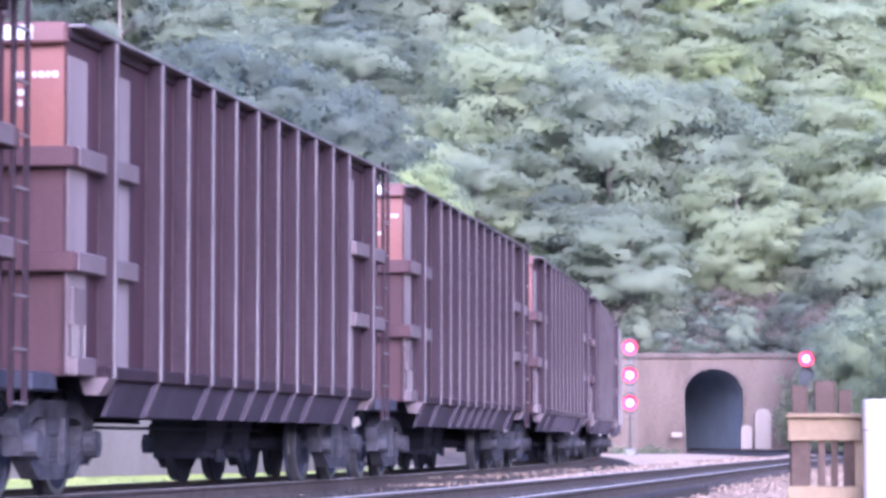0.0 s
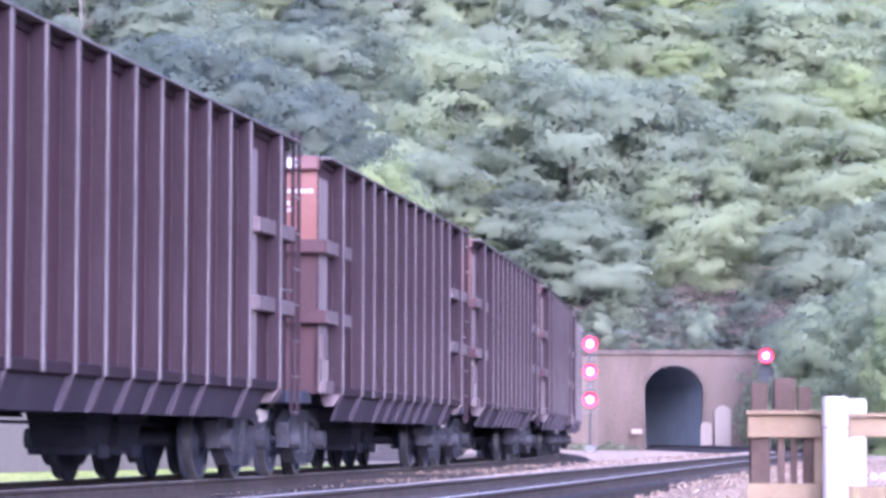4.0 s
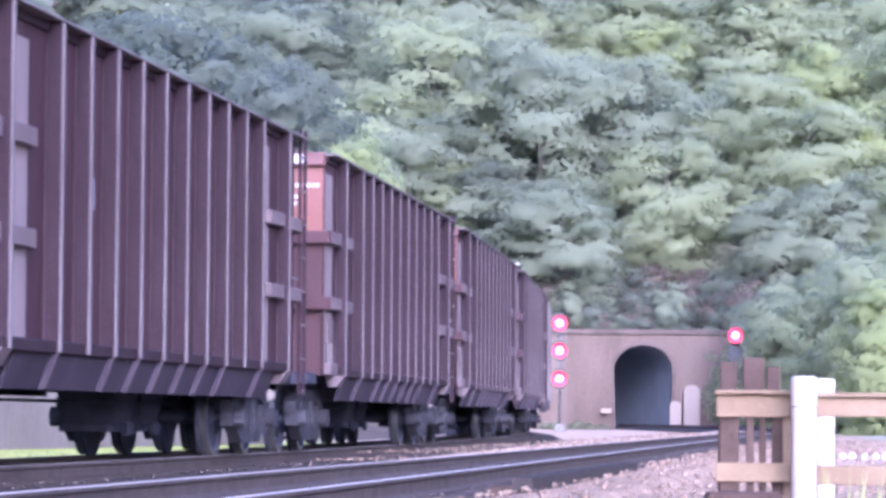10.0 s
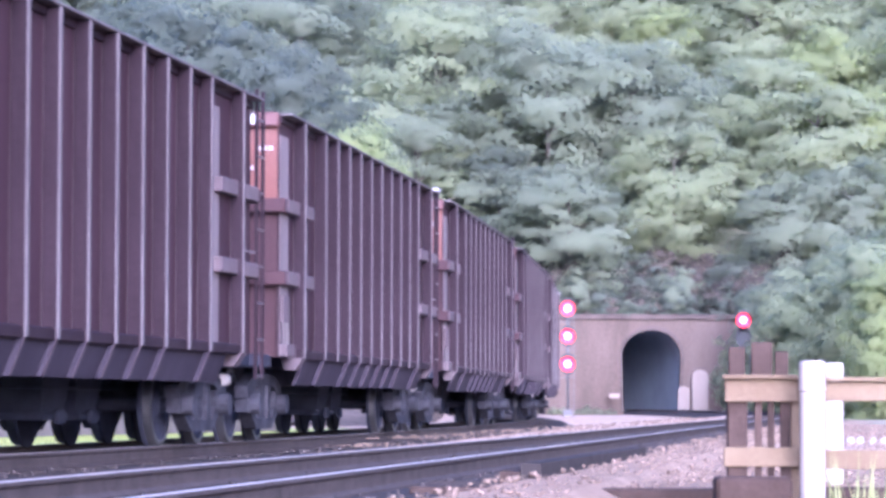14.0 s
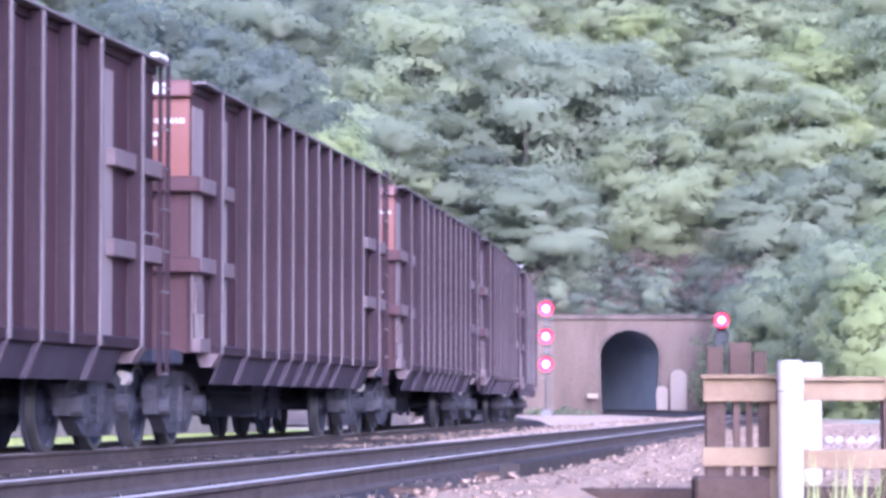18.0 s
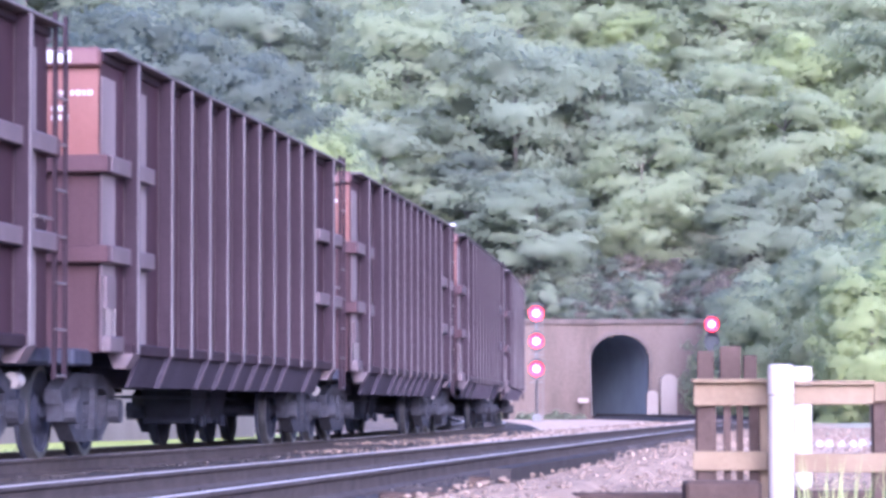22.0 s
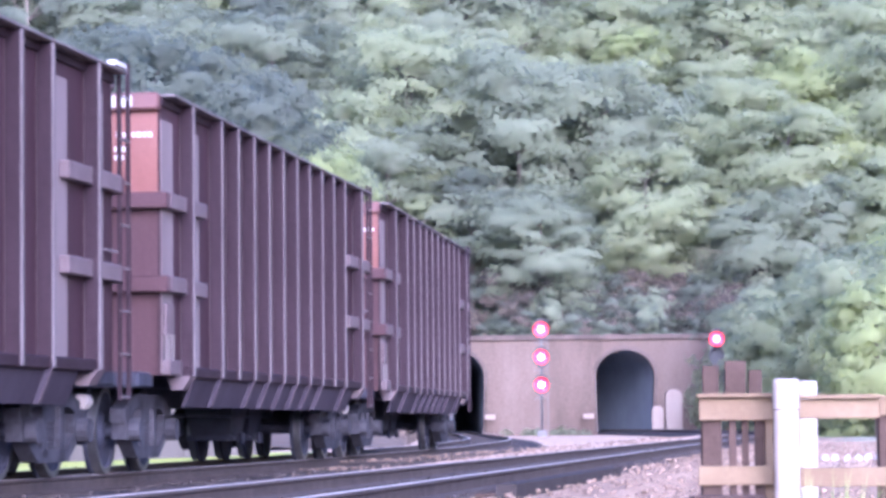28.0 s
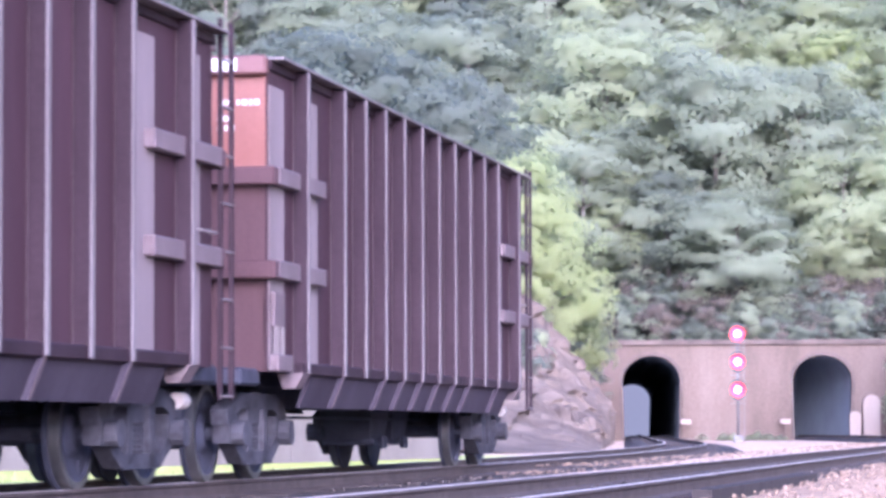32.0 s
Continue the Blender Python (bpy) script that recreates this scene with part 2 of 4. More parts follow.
# ---- mesh building ----
class Geo:
    """Collects verts and faces of one part; each face keeps a material slot."""

    def __init__(self):
        self.v, self.f, self.s = [], [], []

    def add(self, verts, faces, slot=0):
        k = len(self.v)
        self.v += [tuple(p) for p in verts]
        self.f += [tuple(i + k for i in q) for q in faces]
        self.s += [slot] * len(faces)
        return self

    def hexa(self, p, slot=0):
        """Eight corners: bottom loop then top loop."""
        return self.add(p, [(3, 2, 1, 0), (4, 5, 6, 7), (0, 1, 5, 4), (1, 2, 6, 5), (2, 3, 7, 6), (3, 0, 4, 7)], slot)

    def box(self, x0, x1, y0, y1, z0, z1, ch=0.0, slot=0):
        if not ch:
            return self.hexa([(x0, y0, z0), (x1, y0, z0), (x1, y1, z0), (x0, y1, z0), (x0, y0, z1), (x1, y0, z1), (x1, y1, z1), (x0, y1, z1)], slot)
        c, h = ((x0 + x1) / 2, (y0 + y1) / 2, (z0 + z1) / 2), ((x1 - x0) / 2, (y1 - y0) / 2, (z1 - z0) / 2)
        vs, at = [], {}
        for sx in (-1, 1):
            for sy in (-1, 1):
                for sz in (-1, 1):
                    for ax in range(3):
                        sg = (sx, sy, sz)
                        at[(sx, sy, sz, ax)] = len(vs)
                        vs.append(tuple(c[k] + sg[k] * (h[k] - (0 if k == ax else ch)) for k in range(3)))
        fs = []
        for ax in range(3):
            o = [k for k in range(3) if k != ax]
            for sg in (-1, 1):
                quad = []
                for a, b in ((-1, -1), (1, -1), (1, 1), (-1, 1)):
                    key = [0, 0, 0]
                    key[ax], key[o[0]], key[o[1]] = sg, a, b
                    quad.append(at[(*key, ax)])
                fs.append(quad if (sg > 0) == (ax != 1) else quad[::-1])
            for a in (-1, 1):          # edges that run along ax
                for b in (-1, 1):
                    k0, k1 = [0, 0, 0], [0, 0, 0]
                    k0[o[0]] = k1[o[0]] = a
                    k0[o[1]] = k1[o[1]] = b
                    k0[ax], k1[ax] = -1, 1
                    q = [at[(*k0, o[0])], at[(*k1, o[0])], at[(*k1, o[1])], at[(*k0, o[1])]]
                    fs.append(q if (a * b > 0) == (ax != 1) else q[::-1])
        for sx in (-1, 1):
            for sy in (-1, 1):
                for sz in (-1, 1):
                    t = [at[(sx, sy, sz, k)] for k in range(3)]
                    fs.append(t if sx * sy * sz > 0 else t[::-1])
        return self.add(vs, fs, slot)

    def tube(self, pts, r, n=8, slot=0, cap=True):
        """A round bar along a line of points; r is a number or one for each point."""
        pts = [Vector(p) for p in pts]
        rs = r if isinstance(r, (list, tuple)) else [r] * len(pts)
        vs, fs = [], []
        for i, p in enumerate(pts):
            d = (pts[min(i + 1, len(pts) - 1)] - pts[max(i - 1, 0)]).normalized()
            a = d.orthogonal().normalized() if abs(d.z) > 0.9 else d.cross(Vector((0, 0, 1))).normalized()
            b = d.cross(a)
            for k in range(n):
                w = 2 * math.pi * k / n
                vs.append(p + (a * math.cos(w) + b * math.sin(w)) * rs[i])
        for i in range(len(pts) - 1):
            for k in range(n):
                fs.append((i * n + k, i * n + (k + 1) % n, (i + 1) * n + (k + 1) % n, (i + 1) * n + k))
        if cap:
            fs.append(tuple(range(n))[::-1])
            fs.append(tuple((len(pts) - 1) * n + k for k in range(n)))
        return self.add(vs, fs, slot)

    def prism(self, outline, axis, a, b, slot=0):
        """A flat outline (two coordinates) pulled from a to b along an axis (0, 1, 2)."""
        o = [k for k in range(3) if k != axis]
        vs = []
        for w in (a, b):
            for u, v in outline:
                p = [0, 0, 0]
                p[axis], p[o[0]], p[o[1]] = w, u, v
                vs.append(p)
        n = len(outline)
        fs = [tuple(range(n))[::-1], tuple(range(n, 2 * n))] + [(k, (k + 1) % n, n + (k + 1) % n, n + k) for k in range(n)]
        return self.add(vs, fs, slot)

    def mesh(self, name, *mats, smooth=False, normals=True):
        me = bpy.data.meshes.new(name)
        me.from_pydata(self.v, [], self.f)
        for m in mats:
            me.materials.append(m)
        if len(mats) > 1:
            me.polygons.foreach_set("material_index", self.s)
        if normals:
            bm = bmesh.new()
            bm.from_mesh(me)
            bmesh.ops.recalc_face_normals(bm, faces=bm.faces)
            bm.to_mesh(me)
            bm.free()
        if smooth:
            me.polygons.foreach_set("use_smooth", [True] * len(me.polygons))
        me.update()
        return me


def part(name, geo, mats, parent, label="", smooth=False, at=None):
    """Links a mesh (or collected geometry) as one object under its thing or part."""
    mats = mats if isinstance(mats, (list, tuple)) else [mats]
    me = geo.mesh(name, *mats, smooth=smooth) if isinstance(geo, Geo) else geo
    ob = new(name, me)
    ob.parent = parent
    if at is not None:
        ob.matrix_basis = at
    return tagged(ob, label)


def thing(name, label, category, group="", kind="", geo=None, mats=None, at=None, smooth=False):
    data = None
    if geo is not None:
        mats = mats if isinstance(mats, (list, tuple)) else [mats]
        data = geo.mesh(name, *mats, smooth=smooth) if isinstance(geo, Geo) else geo
    ob = new(name, data)
    if at is not None:
        ob.matrix_basis = at
    return tagged(ob, label, category, group, kind)


# ---- the two lines: centre lines as heading over distance ----
def centre_line(x0, y0, heading, s0, s1, step=1.0):
    """Points of a line that passes (x0, y0) at s = 0, from s0 to s1: s -> (x, y, heading)."""
    out = {}
    for sign, end in ((1, s1), (-1, s0)):
        x, y, s = x0, y0, 0.0
        out[0] = (x, y, heading(0))
        while abs(s) < abs(end):
            h = heading(s + sign * step / 2)
            x, y, s = x + sign * step * math.sin(h), y + sign * step * math.cos(h), s + sign * step
            out[round(s / step)] = (x, y, heading(s))
    return out


def head_far(s):
    return 0.14 - 0.0015 * min(max(s, -30.0), 96.0)


def head_near(s):
    return 0.138 - 0.0013 * max(0.0, s - 78.0) if s < 236 else -0.067


FAR = centre_line(-4.62, 30.22, head_far, -260, 330)
NEAR = centre_line(-0.42, 29.62, head_near, -260, 330)


def on_line(line, s):
    i = math.floor(s)
    f = s - i
    a, b = line[i], line[i + 1]
    return [a[k] + (b[k] - a[k]) * f for k in range(3)]


def sweep(geo, line, profile, s0, s1, step=2, slot=0, closed=True):
    """Pulls an outline (across to the right, up) along a line."""
    vs, fs, n = [], [], len(profile)
    ss = list(range(s0, s1 + 1, step))
    for s in ss:
        x, y, h = line[s]
        for u, z in profile:
            vs.append((x + u * math.cos(h), y - u * math.sin(h), z))
    for i in range(len(ss) - 1):
        for k in range(n if closed else n - 1):
            fs.append((i * n + k, i * n + (k + 1) % n, (i + 1) * n + (k + 1) % n, (i + 1) * n + k))
    if closed:
        fs += [tuple(range(n)), tuple((len(ss) - 1) * n + k for k in range(n))]
    geo.add(vs, fs, slot)


# ---- ground: one sheet, lower on the camera's side, a wooded hill behind the portals ----
PORTAL_Y = 262.0


def smooth01(a, b, x):
    t = min(1, max(0, (x - a) / (b - a)))
    return t * t * (3 - 2 * t)


def ground_z(x, y):
    """Height of the ground under the gravel, lawn and woods."""
    i = min(329, max(-259, round(y - 29.9)))
    near = x - NEAR[i][0]
    z = -0.45
    if near > 1.8 and y > 21.99:             # gravel pad level with the ties, held by timber on the camera's side
        z += 0.31 * smooth01(1.8, 2.6, near) * (1 - smooth01(110, 190, y))
    z -= 0.25 * smooth01(2.0, 6.0, near) * (1 - smooth01(21.9, 22.0, y))
    z -= 0.6 * (1 - smooth01(5, 15, math.hypot(x, y)))
    far = FAR[i][0] - x                      # metres beyond the train's line
    hill = (8.2 + 0.60 * max(0.0, y - PORTAL_Y - 3)) if y > PORTAL_Y + 0.7 else 0.0
    bank = 10.3 * smooth01(3.8, 12.5, far) * smooth01(125, 230, y)
    west = max(0.0, far - 24) * 0.55 * smooth01(40, 140, y)
    east = max(0.0, near - 12) * 0.55 * smooth01(110, 250, y)
    up = min(max(hill, bank, west, east), 120)
    if up > 2:
        up += 0.6 * noise.noise(Vector((x * 0.06, y * 0.06, 0)))
    return z + up


def axis_steps(a, b, fine_a, fine_b, fine, coarse):
    out, x = [], a
    while x < b:
        out.append(x)
        x += fine if fine_a <= x < fine_b else coarse
    return out + [b]


def build_ground():
    xs = [-3000, -1200, -500] + axis_steps(-240, 240, -24, 36, 1.5, 9) + [500, 1200, 3000] + [v for cx, h, *_ in PORTALS for v in (cx - h - 0.3, cx + h + 0.3)]
    ys = [-3000, -1000, -400] + axis_steps(-220, 520, 2, 330, 2.5, 12) + [900, 1600, 3500] + [PORTAL_Y + 0.6, PORTAL_Y + 0.8, 21.85, 22.05]
    xs, ys = sorted(xs), sorted(ys)
    g = Geo()
    n = len(ys)
    g.v = [(x, y, ground_z(x, y)) for x in xs for y in ys]
    for i in range(len(xs) - 1):
        for j in range(n - 1):
            cx, cy = (xs[i] + xs[i + 1]) / 2, (ys[j] + ys[j + 1]) / 2
            if PORTAL_Y + 0.5 < cy < PORTAL_Y + 0.9 and any(abs(cx - p[0]) < p[1] + 0.3 for p in PORTALS):
                continue                       # the tunnel mouths stay open
            g.f.append((i * n + j, (i + 1) * n + j, (i + 1) * n + j + 1, i * n + j + 1))
            k = 3 if cy > 96 and cx < NEAR[min(329, max(-259, round(cy - 29.9)))][0] + 1.5 else 0
            beside = cx - NEAR[min(329, max(-259, round(cy - 29.9)))][0]
            if beside > 2.6 and 34 < cy < 62:
                k = 3
            elif beside > 4.0 and 62 < cy:
                k = 4
            if ground_z(cx, cy) > 0.6:
                k = 2
            elif cx < FAR[min(329, max(-259, round(cy - 30)))][0] - 3.4 and cy < 112:
                k = 1
            elif cx > 60 or cx < -60 or cy < -60 or (cx > 24 and cy > 185):
                k = 1
            g.s.append(k)
    thing("ground", "pale pinkish gravel with lawn and forest floor", "ground", kind="structure", geo=g, mats=[M_GROUND, M_GRASS, M_FOREST_FLOOR, M_LIME, M_DRYGRASS])


PORTALS = ((1.36, 2.45, 4.6, 6.8), (15.9, 2.5, 4.6, 6.8))    # middle, half width, springing, crown
build_ground()


def build_track(name, line, label, s0, s1):
    bed = Geo()
    sweep(bed, line, [(-3.6, -1.0), (-1.75, -0.17), (1.75, -0.17), (3.6, -1.0)], s0, s1, 3)
    road = thing(name, label, "railway track", kind="structure", geo=bed, mats=M_BALLAST)
    for u in (-0.753, 0.753):
        g = Geo()
        w = [(u - 0.07, -0.17), (u + 0.07, -0.17), (u + 0.07, -0.155), (u + 0.012, -0.13), (u + 0.012, -0.045), (u + 0.036, -0.03), (u + 0.036, -0.004),
             (u + 0.03, 0.0), (u - 0.03, 0.0), (u - 0.036, -0.004), (u - 0.036, -0.03), (u - 0.012, -0.045), (u - 0.012, -0.13), (u - 0.07, -0.155)]
        sweep(g, line, w, s0, s1, 2)
        g.s = [1 if (k % 14) in (6, 7, 8) else 0 for k in range(len(g.f) - 2)] + [0, 0]
        part("rail", g, [M_RAIL, M_HEAD], road, "steel rail with a polished head")
    g = Geo()
    rnd = random.Random(5)
    s = max(s0, 0) - 22.0
    ties = []
    while s < 200:
        x, y, h = on_line(line, s)
        ties.append(Matrix.Translation((x + rnd.uniform(-.03, .03), y, -0.175 + rnd.uniform(-.012, .012))) @ Matrix.Rotation(-h + rnd.uniform(-.02, .02), 4, "Z"))
        s += 0.53
    tie = Geo().box(-1.3, 1.3, -0.115, 0.115, -0.17, 0.0, 0.012).mesh("tie", M_TIE)
    for m in ties[:220]:
        part("tie", tie, None, road, at=m)
    for m in ties[220:]:
        g.hexa([m @ Vector(p) for p in ((-1.3, -.115, -.17), (1.3, -.115, -.17), (1.3, .115, -.17), (-1.3, .115, -.17), (-1.3, -.115, 0), (1.3, -.115, 0), (1.3, .115, 0), (-1.3, .115, 0))])
    part("far_ties", g, M_TIE, road)["kind"] = "stuff"
    return road


build_track("track_far", FAR, "railway track in grey ballast under the train", -250, 320)
build_track("track_near", NEAR, "empty railway track with worn rails in grey ballast", -250, 246)


pad = Geo()
sweep(pad, NEAR, [(1.45, -0.4), (1.6, -0.13), (2.0, -0.10), (2.4, -0.10), (3.6, -0.75), (3.6, -0.9)], -40, 84, 2)
thing("gravel_pad", "pale pinkish gravel pad beside the near rail", "gravel", kind="structure", geo=pad, mats=M_GROUND)


def build_strip():
    """Pale gravel between the tracks, narrow beside the near rail and wider farther on."""
    g, outline = Geo(), ((-1.25, -0.6), (-1.10, -0.14), (-0.85, -0.03), (-0.08, -0.03), (0.0, -0.10), (0.02, -0.4))
    ss = range(-10, 105, 2)
    for s in ss:
        x, y, h = NEAR[s]
        w = 0.42 + 1.10 * smooth01(4, 40, s)
        for u, z in outline:
            u = -0.92 + u * w if u < 0 else -0.92 + u
            g.v.append((x + u * math.cos(h), y - u * math.sin(h), z - 0.012 * (1 - smooth01(4, 24, s))))
    n = len(outline)
    g.f = [(i * n + k, i * n + k + 1, (i + 1) * n + k + 1, (i + 1) * n + k) for i in range(len(ss) - 1) for k in range(n - 1)]
    g.s = [0] * len(g.f)
    return g


pad = build_strip()
thing("gravel_strip", "pale gravel strip between the two tracks", "gravel", kind="structure", geo=pad, mats=M_LIME)


# ---- tunnel portals ----
def arch(cx, half, spring, top, base, n=14):
    """Horseshoe outline, from the left foot over the crown to the right foot."""
    pts = [(cx - half * 0.94, base), (cx - half, spring)]
    for k in range(1, n):
        a = math.pi * (1 - k / n)
        pts.append((cx + half * math.cos(a), spring + (top - spring) * math.sin(a)))
    return pts + [(cx + half, spring), (cx + half * 0.94, base)]


def build_portals():
    base, roof, x0, x1 = -0.6, 7.7, -3.6, 23.0
    wall = thing("portal_wall", "stained pale concrete wall with two arched railway tunnel mouths", "tunnel portal", kind="structure")
    g = Geo()
    y0, y1 = PORTAL_Y, PORTAL_Y + 1.2
    edges = [x0] + [v for cx, h, s, t in PORTALS for v in (cx - h - 0.9, cx + h + 0.9)] + [x1]
    for a, b in ((edges[0], edges[1]), (edges[2], edges[3]), (edges[4], edges[5])):
        g.box(a, b, y0, y1, base, roof)
    part("wall_face", g, M_PORTAL, wall)
    for cx, h, s, t in PORTALS:
        g = Geo()
        a = arch(cx, h, s, t, base)
        outer = [(cx - h - 0.9, base)] + [(min(max(x * 1.0, cx - h - 0.9), cx + h + 0.9), roof) for x, z in a[1:-1]] + [(cx + h + 0.9, base)]
        outer[1] = (cx - h - 0.9, roof)
        outer[-2] = (cx + h + 0.9, roof)
        vs, fs = [], []
        for y in (y0, y1):
            vs += [(x, y, z) for x, z in a] + [(x, y, z) for x, z in outer]
        n = len(a)
        for k in range(n - 1):
            fs += [(k, k + 1, n + k + 1, n + k), (2 * n + k, 3 * n + k, 3 * n + k + 1, 2 * n + k + 1), (k, 2 * n + k, 2 * n + k + 1, k + 1)]
        g.add(vs, fs)
        part("arch_surround", g, M_PORTAL, wall)
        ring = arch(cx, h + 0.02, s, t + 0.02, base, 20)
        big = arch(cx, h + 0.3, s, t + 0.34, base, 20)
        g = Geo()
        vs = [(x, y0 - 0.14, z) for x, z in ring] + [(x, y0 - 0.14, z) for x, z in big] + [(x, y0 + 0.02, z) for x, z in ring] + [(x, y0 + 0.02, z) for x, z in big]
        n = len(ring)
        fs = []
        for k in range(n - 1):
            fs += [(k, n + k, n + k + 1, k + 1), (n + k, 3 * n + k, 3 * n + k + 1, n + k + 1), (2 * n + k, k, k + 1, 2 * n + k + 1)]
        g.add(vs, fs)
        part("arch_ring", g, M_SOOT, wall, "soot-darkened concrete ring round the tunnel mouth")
        g = Geo()
        vs, fs = [], []
        a = arch(cx, h + 0.01, s, t + 0.01, base + 0.14, 20)
        n = len(a)
        # Right bore bends and closes early, so light from the mouth reaches its lining.
        stops = [0, 6, 14, 26, 40, 60, 90, 125, 165] if cx < 5 else [0, 3, 6, 9, 12, 15, 18, 21, 24, 27]
        slew = -0.0112 if cx < 5 else -0.062
        for d in stops:
            vs += [(x + slew * d - (0.009 * d * d if cx > 5 else 0.0), y1 + d, z) for x, z in a]
        for i in range(len(stops) - 1):
            for k in range(n):
                fs.append((i * n + k, i * n + (k + 1) % n, (i + 1) * n + (k + 1) % n, (i + 1) * n + k))
        g.add(vs, fs)
        part("lining", g, M_TUNNEL, wall, "tunnel lining in pale blue-grey, haze put into its colour")
        end = Geo()
        if cx < 5:
            end.add(vs[-n:], [tuple(range(n))])
            thing("tunnel_exit", "pale daylight at the far end of the tunnel", "backdrop", kind="structure", geo=end, mats=M_DAYLIGHT)
        else:
            end.add(vs[-n:], [tuple(range(n))])
            part("dark_end", end, M_TUNNEL, wall)
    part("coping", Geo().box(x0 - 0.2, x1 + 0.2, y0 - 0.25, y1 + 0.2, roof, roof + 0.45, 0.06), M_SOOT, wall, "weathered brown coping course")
    for x in (4.27, 12.7):
        thing("equipment_cabinet", "small pale line-side cabinet before the portal wall", "cabinet", geo=Geo().box(x - 0.45, x + 0.45, y0 - 1.0, y0 - 0.5, 0.95, 1.36, 0.03).box(x - .06, x + .06, y0 - .9, y0 - .7, -0.6, 0.95, slot=1), mats=[M_STUCCO, M_PORTAL])
    for x, half, spring, top in ((20.0, 0.72, 2.8, 3.4), (18.6, 0.5, 1.6, 2.0)):
        g = Geo()
        g.prism(arch(x, half, spring, top, -0.6, 10), 1, y0 - 1.2, y0 - 0.3)
        thing("relay_house", "pale tan round-topped relay hut beside the tunnel mouth", "relay hut", "relay huts", geo=g, mats=M_STUCCO)


build_portals()


# ---- trees ----
def unit(v):
    return v / np.linalg.norm(v, axis=1)[:, None]


def clump_ball():
    """A rough ball of twenty corners, the dense inside of a leaf clump."""
    rnd = np.random.default_rng(2)
    v = [(0, 0, -1)] + [(math.cos(a) * c, math.sin(a) * c, z) for z, c in ((-0.5, 0.87), (0.35, 0.94), (0.8, 0.6)) for a in [2 * math.pi * (i + z) / 6 for i in range(6)]] + [(0, 0, 1)]
    f = [(0, 1 + (i + 1) % 6, 1 + i) for i in range(6)] + [(13 + i, 13 + (i + 1) % 6, 19) for i in range(6)]
    for r in (1, 7):
        for i in range(6):
            j = (i + 1) % 6
            f += [(r + i, r + j, r + 6 + j), (r + i, r + 6 + j, r + 6 + i)]
    v = np.array(v)
    return v * (0.84 + 0.28 * rnd.random((len(v), 1))), np.array(f)


def sprays(seed, limbs, twigs, count, size):
    """Small leaf sprays: limbs are the big masses of the crown, twigs (with the number of their limb) the tufts that break up their outline."""
    g = np.random.default_rng(seed)
    cen, rad, own = np.array([t[:3] for t in twigs]), np.array([t[3] for t in twigs]), np.array([t[4] for t in twigs])
    which = g.choice(len(twigs), count, p=rad ** 2 / (rad ** 2).sum())
    d = unit(g.normal(size=(count, 3)))
    d[:, 2] = np.where((d[:, 2] < -0.2) & (g.random(count) < 0.7), -d[:, 2], d[:, 2])
    tilt = g.normal(size=(len(twigs), 3)) * 0.25
    r = rad[which] * (0.45 + 0.75 * g.random(count) ** 0.7)
    p = cen[which] + d * r[:, None] * np.array([1.15, 1.15, 0.72])
    p[:, 2] += ((p - cen[which]) * tilt[which]).sum(1) - 0.12 * rad[which] * (d[:, 0] ** 2 + d[:, 1] ** 2)
    mid = np.array([l[:3] for l in limbs])
    whole = (p - mid.mean(0)) / (np.abs(p - mid.mean(0)).max() + 0.1) * np.array([1, 1, 0.6])
    soft = unit(whole + unit(p - mid[own[which]]) * 0.24 + d * 0.06 + np.array([0, 0, 0.12]))
    nrm = unit(soft + 0.45 * d + 0.3 * g.normal(size=(count, 3)))
    u = unit(np.cross(nrm, g.normal(size=(count, 3))))
    v = np.cross(nrm, u)
    s = size * (0.5 + 1.0 * g.random(count))[:, None]
    vs = np.stack([p - u * s * 0.95, p + u * s * (0.5 + 0.6 * g.random((count, 1))) + v * s * 0.55, p + u * s * 0.4 - v * s * (0.35 + 0.3 * g.random((count, 1)))], 1).reshape(-1, 3)
    fs = np.arange(count * 3).reshape(-1, 3)
    turned = (nrm * soft).sum(1) > 0         # every spray shows its upper face outwards
    fs[turned] = fs[turned][:, ::-1]
    return vs, fs, np.repeat(soft, 3, axis=0)


def leaf_mesh(name, vs, fs, m, normals=None):
    me = bpy.data.meshes.new(name)
    me.vertices.add(len(vs))
    me.vertices.foreach_set("co", vs.astype(np.float32).ravel())
    me.loops.add(len(fs) * 3)
    me.loops.foreach_set("vertex_index", fs.astype(np.int32).ravel())
    me.polygons.add(len(fs))
    me.polygons.foreach_set("loop_start", np.arange(0, len(fs) * 3, 3, dtype=np.int32))
    me.polygons.foreach_set("loop_total", np.full(len(fs), 3, dtype=np.int32))
    me.materials.append(m)
    me.update()
    me.validate()
    if normals is not None:                # rounded shading of the clumps
        me.polygons.foreach_set("use_smooth", [True] * len(me.polygons))
        me.normals_split_custom_set_from_vertices(normals.tolist())
    return me


